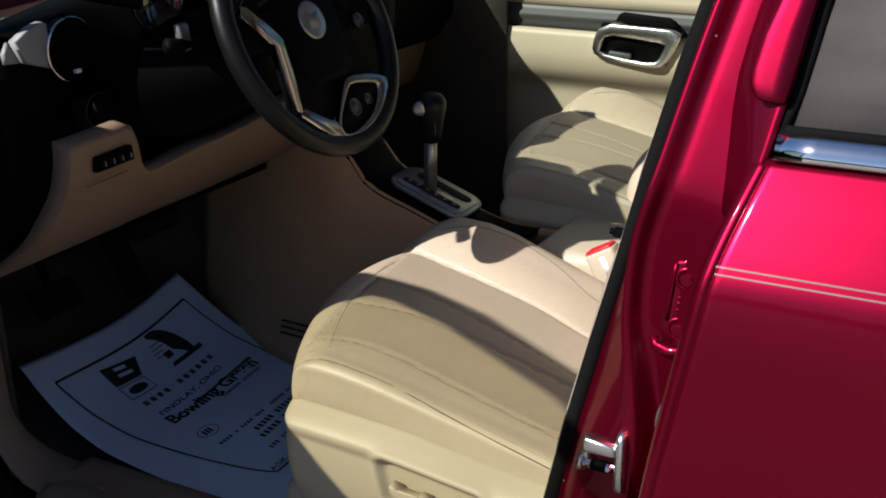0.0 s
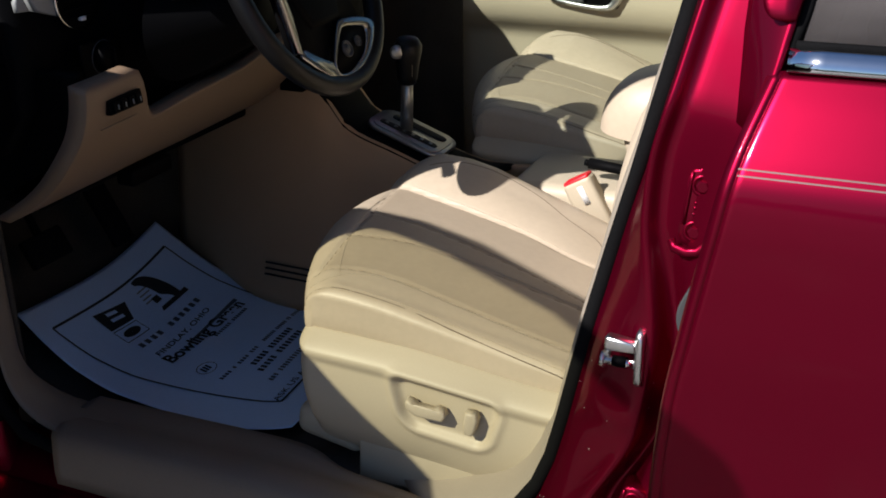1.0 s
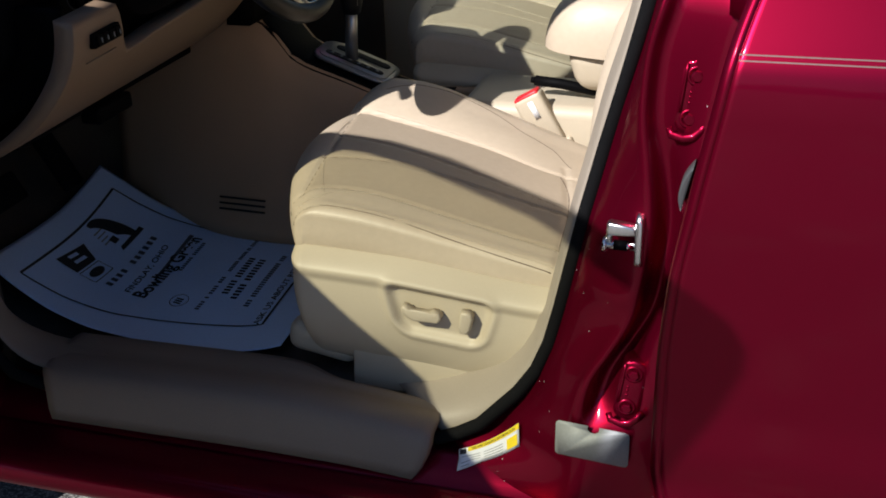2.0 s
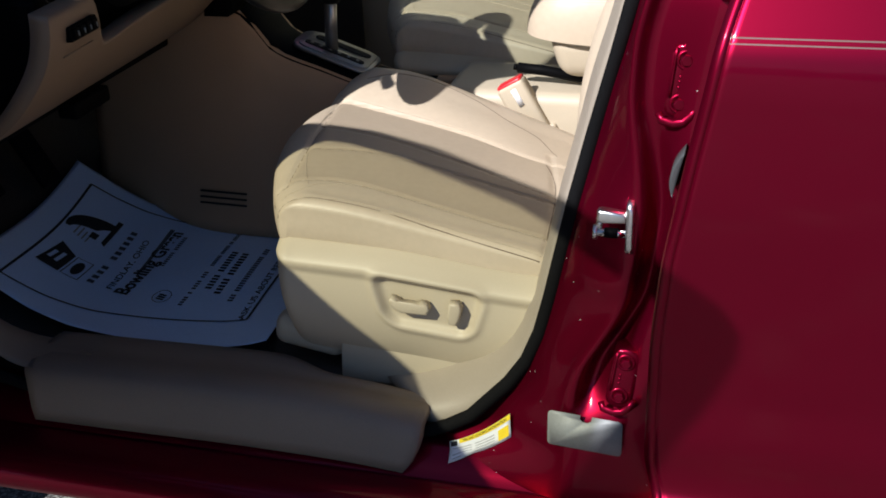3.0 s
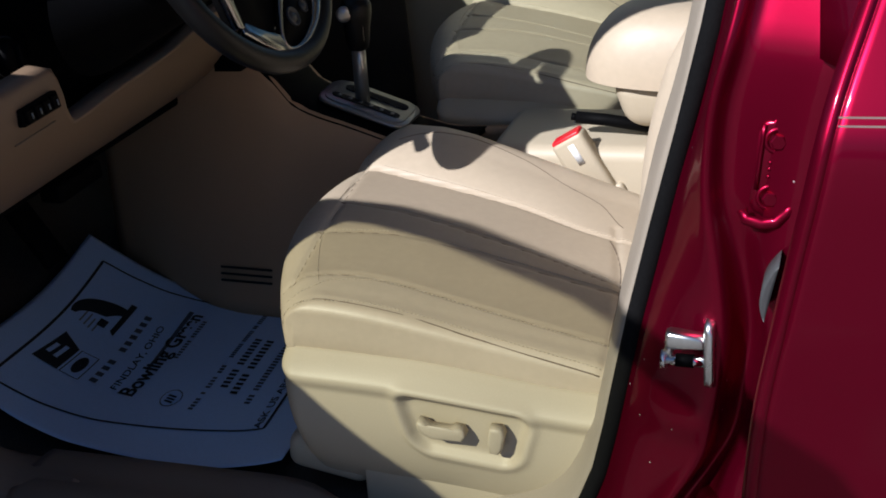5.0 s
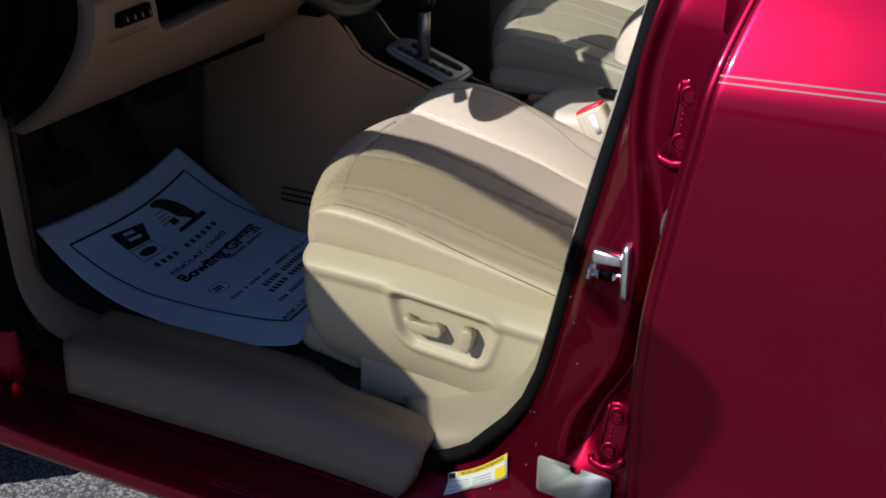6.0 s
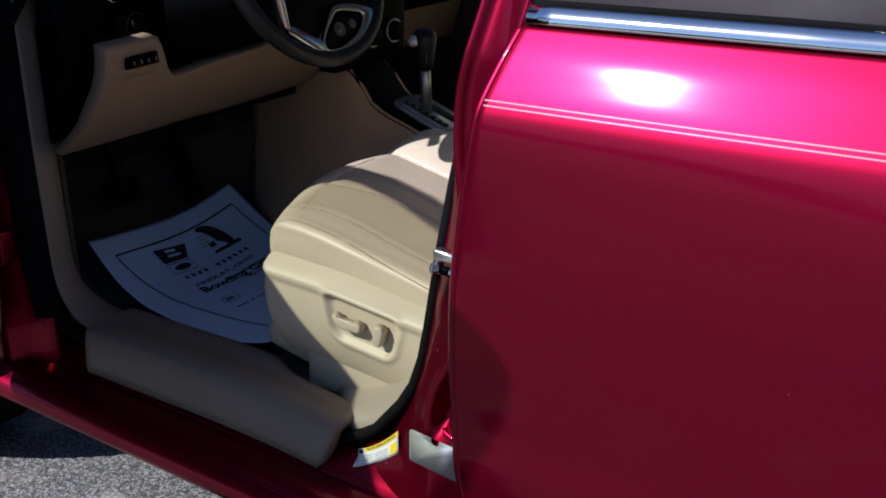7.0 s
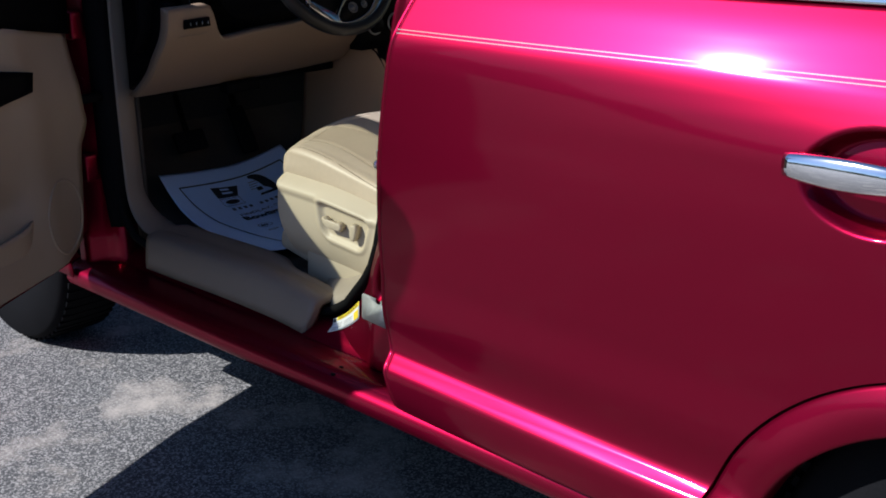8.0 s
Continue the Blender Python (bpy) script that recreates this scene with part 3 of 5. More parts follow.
        for dz in (0.006, 0.0, -0.007):
            kid("hinge_dot", lathe([(0.0022, 0), (0.0016, 0.0012), (0.0, 0.0014)], 8, hm @ pose(-0.004, dz, 0.0288)), JAMB, h)
        lip = [hm @ Vector(p) for p in ((-0.022, -0.040, 0.031), (-0.018, -0.047, 0.035), (-0.004, -0.049, 0.037), (0.008, -0.046, 0.037), (0.016, -0.036, 0.037), (0.022, -0.026, 0.036))]
        kid("hinge_knuckle", tube(lip, 0.0042, 10, flat=1.3), JAMB, h)
    kid("edge_stop", surf(lambda u, v: Vector((-0.0485 + 0.006 * v - 0.009 * (1 - v * v) * u, 0.040, 0.895 + 0.028 * v)), span(0, 1, 4), span(-1, 1, 11), (0, 0.05, 0)), CAP_GREY, bp, "grey plastic edge cap")
    # silver foil plate and tyre label, stuck on the lower pillar
    sheet = rounded(0.104, 0.054, 0.006)
    torn = [(0.010, 0.027), (0.009, 0.020), (0.004, 0.0165), (-0.003, 0.017), (-0.007, 0.021), (-0.006, 0.027)]
    plate = prism(sheet[:7] + torn + sheet[7:], 0.0012, 0, axes((-0.158, 0.079, 0.492), (1, -0.10, 0.0), (0, 0.05, 1)))
    kid("foil_plate", plate, LABEL_GREY, bp, "plain silver foil plate")
    return bp


b_pillar()


def door_seal():
    """Black bulb seal round the driver door opening."""
    pts = [(0.06, 0.30, 1.60)] + [(seal_x(z) - 0.004, seal_y(z) + 0.004, z) for z in (1.5, 1.4, 1.3, 1.2, 1.1, 1.0, 0.9, 0.8, 0.72, 0.66, 0.60, 0.55, 0.51, 0.475, 0.445, 0.424, 0.41)]
    pts += [(-0.46, 0.152, 0.402), (-0.55, 0.152, 0.400), (-0.8, 0.152, 0.398), (-1.0, 0.150, 0.398), (-1.06, 0.128, 0.415), (-1.125, 0.116, 0.440), (-1.165, 0.110, 0.495), (-1.184, 0.110, 0.58), (-1.186, 0.110, 0.75), (-1.180, 0.110, 0.90), (-1.168, 0.114, 1.05), (-1.08, 0.15, 1.18), (-0.92, 0.20, 1.36), (-0.68, 0.27, 1.55), (-0.4, 0.30, 1.62), (0.06, 0.30, 1.60)]
    kid("weatherstrip", tube(pts, 0.0105, 10), RUBBER, car, "black rubber door seal")


door_seal()


def opening_trim():
    """Beige garnish: B-pillar lower cover, sill scuff plate, hinge-side kick cover."""
    def f(u, v):
        z = v
        s = seal_x(z)
        foot = max(0, (0.545 - z) / 0.133) ** 2
        return Vector((s - 0.010 - 0.008 * max(0, 1 - foot * 4) * min(1, max(0, 1.25 - z) / 0.15) * (1 - math.exp(-u / 0.05)) - (0.016 + 0.085 * foot) * u, seal_y(z) + 0.012 + 0.085 * u ** 1.4, z + 0.02 * (z < 0.6) * u + foot * (0.024 * (1 - math.exp(-u / 0.12)) - 0.012 * u)))

    kid("pillar_cover", surf(f, [0, 0.03, 0.07, 0.12, 0.18, 0.26, 0.36, 0.5, 0.66, 0.82, 1], [0.412, 0.42, 0.43, 0.44, 0.455, 0.47, 0.49] + span(0.51, 1.60, 40), (0.004, 0.02, 0)), SILL_BEIGE, car, "beige plastic pillar cover")
    prof = [(0.099, 0.374), (0.101, 0.392), (0.107, 0.420), (0.113, 0.441), (0.1185, 0.4505), (0.127, 0.4565), (0.145, 0.4590), (0.172, 0.4600), (0.176, 0.4575), (0.200, 0.460), (0.228, 0.458), (0.246, 0.454), (0.250, 0.425)]
    lift = smooth_line([(-1.13, -0.002), (-0.9, 0.001), (-0.70, 0.004), (-0.55, 0.000), (-0.40, -0.018)])
    x0, x1 = -1.055, -0.407

    def g(u, v):
        y, z = prof[v]
        k = v / (len(prof) - 1)
        a, b = x0 - 0.022 * min(1, k * 2.2), x1 - 0.026 * (max(0, 0.26 - k) / 0.26) ** 1.6
        x = a + (b - a) * u
        if y > 0.17:
            y -= (y - 0.17) * 0.55 / (1 + math.exp(-(x + 0.62) / 0.02))
        z += lift(x) * (1 if v > 1 else 0.6)
        if u > 1:  # moulded end, turned in
            q = (u - 1) * 10
            x, y, z = b + 0.002 * math.sin(math.pi * min(1, q)), y + (0.21 - y) * 0.20 * q, z - 0.012 * q * max(0, z - 0.40) / 0.07
        return Vector((x, y, z))

    kid("scuff_plate", surf(g, span(0, 1, 40) + [1.02, 1.05, 1.1], range(len(prof)), (0, 0.003, -0.002)), SILL_SHADED, car, "beige plastic sill scuff plate")

    def kick(u, v):
        # straight down the pillar, round a fillet, then along the sill under the scuff plate
        r, zc = 0.102, 0.556
        if v > zc:
            x, z, w = -1.158 - 0.008 * math.sin(math.pi * min(1, (v - 0.45) / 0.7)), v, 0.0
        elif v > zc - r * 1.5708:
            q = (zc - v) / r
            x, z, w = -1.160 + r * (1 - math.cos(q)), zc - r * math.sin(q), math.sin(q / 2) ** 2 * 2
        else:
            d = zc - r * 1.5708 - v
            x, z, w = -1.160 + r + d, zc - r - 0.02 * d, 1.0
        return Vector((x - (0.006 * u + 0.03 * u ** 4) * (1 - w), 0.124 + (0.070 + 0.055 * w) * u ** 0.9, z + (0.006 * (1 - (2 * u - 1) ** 2) - 0.018 * u ** 4) * w))

    kid("kick_cover", surf(kick, span(0, 1, 10), span(0.32, 1.12, 54), (-0.004, 0.006, -0.004)), SILL_SHADED, car, "beige kick panel cover")
    # footwell side behind the kick cover
    kid("footwell_side", surf(lambda u, v: Vector((-1.19 - 0.40 * u, 0.205 + 0.02 * u, v)), span(0, 1, 6), span(0.40, 1.0, 6), (0, -0.01, 0)), CARPET, car)


opening_trim()


def a_pillar():
    """Painted hinge pillar, bulkhead side and fender behind the open door."""
    prof = [(-1.176, 0.150), (-1.172, 0.118), (-1.175, 0.105), (-1.20, 0.100), (-1.225, 0.085), (-1.245, 0.060), (-1.262, 0.050), (-1.29, 0.046)]
    ap = kid("hinge_pillar", surf(lambda u, v: Vector((prof[u][0] + 0.05 * max(0, 0.50 - v) ** 0.8 * (u < 4), prof[u][1], v)), range(len(prof)), span(0.33, 1.12, 24), (0.0, 0.004, 0)), JAMB, car, "red painted hinge pillar")
    strip = [(-1.1715, 0.150), (-1.1670, 0.118), (-1.170, 0.102), (-1.198, 0.097), (-1.214, 0.088)]
    kid("weatherstrip", surf(lambda u, v: Vector((strip[u][0] + 0.05 * max(0, 0.50 - v) ** 0.8 + (0.012 * (u - 2) * max(0, 1 - (v - 0.46) / 0.16) if u > 2 else 0), strip[u][1] - 0.003, v)), range(5), span(0.46, 1.11, 20), (0.0, 0.006, 0)), RUBBER, ap, "black rubber door weatherstrip")
    for z in (0.62, 0.98):
        kid("front_hinge", rbox((0.05, 0.035, 0.07), 0.006, pose(-1.225, 0.058, z)), JAMB, ap, "painted steel door hinge")
    kid("door_check", rbox((0.02, 0.07, 0.022), 0.004, pose(-1.19, 0.070, 0.80)), BLACK, ap)
    # fender skin
    def low(x):
        q = 0.40 ** 2 - (x + 1.76) ** 2
        return 0.31 + math.sqrt(q) if q > 0 else 0.33
    f = lambda u, v: Vector((u, side(max(0.36, min(1.12, low(u) + (1.08 - low(u)) * v))) + 0.02 * max(0, -1.6 - u), low(u) + (1.08 - low(u)) * v))
    kid("fender", surf(f, span(-2.35, -1.250, 50), span(0, 1, 30), (0, 0.004, 0)), RED, car, "red front fender")
    kid("bonnet", surf(lambda u, v: Vector((-1.42 - 0.95 * u, 0.03 + 1.75 * v, 1.10 - 0.10 * u - 0.10 * u * u + 0.05 * math.sin(math.pi * v))), span(0, 1, 16), span(0, 1, 20), (0, 0, -0.01)), RED, car, "red bonnet")
    kid("bulkhead", rbox((0.03, 1.55, 0.75), 0.01, pose(-1.52, 0.90, 0.68)), DARK, car)
    # upper pillar bars and roof
    for y0, y1 in ((0.10, 0.27), (1.70, 1.53)):
        kid("windscreen_pillar", tube([(-1.36, y0, 1.10), (-1.12, y0 + (y1 - y0) * 0.35, 1.27), (-0.86, y0 + (y1 - y0) * 0.7, 1.46), (-0.60, y1, 1.62)], 0.034, 10, flat=1.3), RED, car)
        kid("roof_rail", tube([(-0.60, y1, 1.62), (-0.2, y1 + (0.01 if y1 < 1 else -0.01), 1.66), (0.6, y1, 1.67), (1.5, y1, 1.64)], 0.036, 10), RED, car)
    kid("roof", surf(lambda u, v: Vector((-0.66 + 2.5 * u, 0.27 + 1.26 * v, 1.63 + 0.05 * math.sin(math.pi * min(1, u * 1.1 + 0.05)) + 0.025 * math.sin(math.pi * v))), span(0, 1, 20), span(0, 1, 16), (0, 0, 0.012)), RED, car, "red roof")
    kid("headliner", surf(lambda u, v: Vector((-0.62 + 2.4 * u, 0.28 + 1.24 * v, 1.60 + 0.04 * math.sin(math.pi * min(1, u * 1.1 + 0.05)))), span(0, 1, 12), span(0, 1, 8), (0, 0, 0.01)), HEAD, car, "pale fabric headliner")
    kid("windscreen", surf(lambda u, v: Vector((-1.40 + 0.78 * v, 0.13 + 0.15 * v + (1.54 - 0.30 * v) * u, 1.11 + 0.51 * v)), span(0, 1, 4), span(0, 1, 4), (0, 0, 0.005)), SHIELD_GLASS, car, "clear windscreen")
    # far side and tail that close the cabin
    kid("far_side", surf(lambda u, v: Vector((-2.3 + 4.2 * u, 1.79 - 0.02 * math.sin(math.pi * v), 0.33 + 0.80 * v)), span(0, 1, 20), span(0, 1, 8), (0, -0.02, 0)), RED, car)
    kid("tail", rbox((0.05, 1.62, 1.1), 0.02, pose(1.95, 0.90, 0.90)), RED, car)
    kid("rear_far_pillar", rbox((0.9, 0.05, 0.5), 0.02, pose(1.5, 1.60, 1.38)), HEAD, car)
    for nm, x0, x1, z1, gl in (("far_front_pane", -1.05, -0.03, 1.60, SHIELD_GLASS), ("far_rear_pane", 0.07, 1.05, 1.60, DARK_GLASS)):
        kid(nm, surf(lambda u, v: Vector((x0 + (x1 - x0) * u, 1.70 - 0.14 * v, 1.14 + (z1 - 1.14) * v)), span(0, 1, 3), span(0, 1, 3), (0, 0.004, 0)), gl, car)
    kid("tail_pane", surf(lambda u, v: Vector((1.93 - 0.10 * v, 0.2 + 1.4 * u, 1.40 + 0.25 * v)), span(0, 1, 3), span(0, 1, 3), (0.004, 0, 0)), DARK_GLASS, car)
    kid("quarter_pane", surf(lambda u, v: Vector((1.02 + 0.85 * u, 0.06 + 0.16 * v, 1.16 + 0.48 * v)), span(0, 1, 3), span(0, 1, 3), (0, 0.004, 0)), DARK_GLASS, car)
    kid("centre_far_pillar", rbox((0.10, 0.06, 0.52), 0.02, pose(0.02, 1.60, 1.36)), HEAD, car)


a_pillar()


def cabin_floor():
    f = smooth_line([(-1.62, 0.80), (-1.50, 0.62), (-1.38, 0.490), (-1.28, 0.448), (-1.16, 0.420), (-1.05, 0.412), (-0.80, 0.412), (-0.62, 0.430), (0.2, 0.432)])
    kid("carpet", surf(lambda u, v: Vector((u, 0.235 + 1.375 * v, f(u))), span(-1.6, 0.3, 60), span(0, 1, 30), (0, 0, -0.02)), CARPET, car, "dark taupe cabin carpet")
    kid("rear_floor", rbox((1.6, 1.45, 0.03), 0.005, pose(1.1, 0.92, 0.43)), CARPET, car)


cabin_floor()
# footwell side; its rear stretch is a dark sheet for the far door's shade
kid("far_footwell_side_shade", surf(lambda u, v: Vector((-0.98 - 0.57 * u, 1.580, 0.42 + 0.72 * v)), span(0, 1, 6), span(0, 1, 6), (0, 0.01, 0)), CARPET, car)
kid("front_liner", surf(lambda u, v: Vector((-1.76 + 0.375 * math.cos(radians(20 + 85 * u)), 0.035 + 0.30 * v, 0.33 + 0.375 * math.sin(radians(20 + 85 * u)))), span(0, 1, 20), span(0, 1, 4), (0.004, 0, 0)), DARK, car)

# ---- driver door, standing open ----
TH = radians(68.5)
DU, DN, DH = Vector((math.cos(TH), -math.sin(TH), 0)), Vector((math.sin(TH), math.cos(TH), 0)), Vector((-1.26, 0.0, 0))


def leaf(u, w, z):
    """Door leaf coordinates: u from the hinge, w inwards from the skin, z up."""
    return DH + DU * u + DN * w + Vector((0, 0, z))


def front_door():
    fe = smooth_line([(0.345, 0.03), (0.44, 0.0), (0.6, -0.02), (0.9, -0.02), (BELT, 0.0)])
    re = lambda z: edge(z) + 1.225
    zs = [0.345, 0.36, 0.40, 0.425, 0.44, 0.452, 0.464] + span(0.50, BELT, 30)

    def skin_leaf(u, v):
        d = fe(v) + (re(v) - fe(v)) * u
        foot = max(0.355, 0.405 - 0.13 * d)
        return leaf(d, side(v), v if v > 0.44 else 0.44 - (0.44 - v) * (0.44 - foot) / 0.095)

    door = kid("front_door", surf(skin_leaf, span(0, 1, 40), zs, tuple(DN * 0.05)), RED, car, "red driver door standing open")
    # window frame: slanted front bar, top, upright rear
    roof_line = [(0.0, 1.185), (0.06, 1.235), (0.115, 1.28), (0.18, 1.33), (0.26, 1.392), (0.36, 1.447), (0.475, 1.494), (0.587, 1.540), (0.71, 1.573), (0.85, 1.605), (1.0, 1.638), (1.10, 1.659)]
    top = [(-0.01, 1.16)] + roof_line + [(1.155, 1.669), (1.163, 1.668), (1.160, 1.655), (1.137, 1.56), (1.098, 1.44), (1.046, 1.28), (1.008, 1.16)]
    lean = lambda z: 0.06 + (z - BELT) * 0.30
    kid("window_frame", tube([leaf(u, lean(z), z) for u, z in top], 0.020, 10, flat=1.2), RED, door)
    roof_z = smooth_line(roof_line)
    kid("pane", surf(lambda u, v: leaf(u, lean(BELT + (roof_z(u) - BELT) * v), BELT + (roof_z(u) - BELT) * v), span(0.01, 1.0, 24), span(0, 1, 4), tuple(DN * 0.004)), DOOR_GLASS, door, "clear greenish door window")

    kid("rear_upright", surf(lambda u, v: leaf(0.940 + 0.080 * u + 0.155 * v, lean(BELT + 0.503 * v) - 0.012, BELT + 0.503 * v), span(0, 1, 5), span(0, 1, 8), tuple(DN * 0.02)), BLACK, door, "black window upright")

    kid("sail_panel", surf(lambda u, v: leaf(0.23 * u, lean(BELT + (roof_z(0.23 * u + 0.005) - BELT) * v) + 0.006, BELT + (roof_z(0.23 * u + 0.005) - BELT) * v), span(0, 1, 8), span(0, 1, 4), tuple(DN * 0.02)), BLACK, door, "black triangular mirror corner")
    # inner panel, beige below and dark above
    def bulge(u, z):
        b = 0.075 + 0.020 * math.exp(-((z - 0.80) / 0.10) ** 2) + 0.018 * math.exp(-((z - 0.50) / 0.14) ** 2) * (0.5 + 0.5 * math.tanh((u - 0.12) * 12))
        b -= 0.030 / (1 + math.exp(-(u - 0.225) / 0.012)) * math.exp(-((z - 0.585) / 0.05) ** 2)
        return b + 0.012 * math.exp(-((u - 0.17 - (z - 0.7) * 0.12) / 0.05) ** 2)

    inner_f = smooth_line([(0.355, 0.60), (0.378, 0.353), (0.393, 0.22), (0.405, 0.145), (0.415, 0.088), (0.435, 0.043), (0.455, 0.025), (0.51, 0.011), (0.60, 0.0), (0.685, -0.004), (0.72, -0.016), (0.745, -0.021), (0.79, -0.009), (0.84, -0.006), (0.90, 0.0), (0.965, 0.006)])

    def panel(u, v):
        a = inner_f(v)
        uu = a + (1.17 - a) * u + (0.035 if u == 0 else 0)
        z = v + max(0, v - 0.80) / 0.165 * 0.17 * min(0.4, max(0, uu))
        return leaf(uu, bulge(uu, z) - (0.05 if u == 0 else 0), z)

    kid("inner_panel", surf(panel, [0] + span(0.006, 1, 60), span(0.355, 0.50, 24) + span(0.51, 0.965, 40), tuple(DN * -0.01)), BEIGE, door, "beige moulded inner door panel")
    kid("upper_panel", surf(lambda u, v: leaf(0.012 + 1.17 * u, 0.085 + 0.025 * v ** 1.5 - 0.035 * max(0, v - 0.9) / 0.1, 1.198 - (0.232 - 0.17 * min(0.4, 1.17 * u)) * (1 - v)), span(0, 1, 30), span(0, 1, 8), tuple(DN * -0.012)), BLACK, door, "black upper door panel")
    ring = [leaf(0.095 + 0.072 * math.cos(a), bulge(0.095 + 0.072 * math.cos(a), 0.527 + 0.093 * math.sin(a)) - 0.001, 0.527 + 0.093 * math.sin(a)) for a in span(0, 2 * math.pi * 39 / 40, 40)]
    kid("speaker_ring", tube(ring, 0.004, 8, closed=True), BEIGE, door)
    kid("pull_slot", surf(lambda u, v: leaf(0.186 + 0.30 * u - 0.008 * v, bulge(0.186 + 0.30 * u, 0.87) + 0.002 + 0.008 * math.sin(math.pi * u), 0.855 + 0.044 * v + (0.10 * v - 0.05) * min(u, 0.5)), span(0, 1, 10), span(0, 1, 5), tuple(DN * 0.012)), BLACK, door, "black armrest pull")
    kid("map_pocket", surf(lambda u, v: leaf(0.205 + 0.60 * u, 0.080 + 0.024 * v * min(1, u / 0.08), 0.45 + 0.10 * v - 0.025 * v * math.sin(math.pi * min(1, u * 1.4))), span(0, 1, 20), span(0, 1, 6), tuple(DN * 0.006)), BEIGE, door)
    kid("mirror", rbox((0.10, 0.22, 0.15), 0.04, axes(leaf(0.10, -0.11, 1.20), DU, DN), 4), RED, door, "red door mirror")
    return door


front_door()
# ---- seats ----
SEAM_A = smooth_line([(0.0, 0.075), (0.03, 0.085), (0.10, 0.118), (0.16, 0.155), (0.29, 0.182), (0.55, 0.163), (0.81, 0.143), (1.0, 0.13)])
SEAM_E = smooth_line([(0.0, 0.040), (0.13, 0.047), (0.24, 0.062), (0.40, 0.060), (0.57, 0.047), (1.0, 0.03)])
SEAM_B = smooth_line([(0.0, 0.315), (0.074, 0.332), (0.16, 0.358), (0.33, 0.388), (0.6, 0.375), (1.0, 0.33)])
SEAM_C = smooth_line([(0.0, 0.53), (0.13, 0.506), (0.20, 0.508), (0.30, 0.500), (0.48, 0.472), (0.67, 0.44), (0.82, 0.394), (1.0, 0.36)])
SEAM_D = smooth_line([(0.0, 0.760), (0.11, 0.743), (0.21, 0.729), (0.315, 0.719), (0.51, 0.696), (0.72, 0.635), (1.0, 0.60)])
SEAM_X = smooth_line([(0.0, 0.135), (0.12, 0.130), (0.25, 0.122), (0.5, 0.105), (0.65, 0.088), (0.75, 0.075), (0.85, 0.055), (1.0, 0.03)])
SEAM_G = smooth_line([(0.14, 0.85), (0.20, 0.882), (0.275, 0.902), (0.367, 0.911), (0.485, 0.895), (0.609, 0.844), (0.71, 0.801), (0.792, 0.699), (1.0, 0.60)])
SEAM_F = smooth_line([(0.0, 0.87), (0.14, 0.865), (0.26, 0.857), (0.39, 0.838), (0.57, 0.80), (0.75, 0.76), (1.0, 0.72)])


def bow(k):
    """How far the cushion's front edge draws back from its middle, across its width."""
    return (0.090 if k < 0.5 else 0.058) * abs(2 * k - 1) ** 2


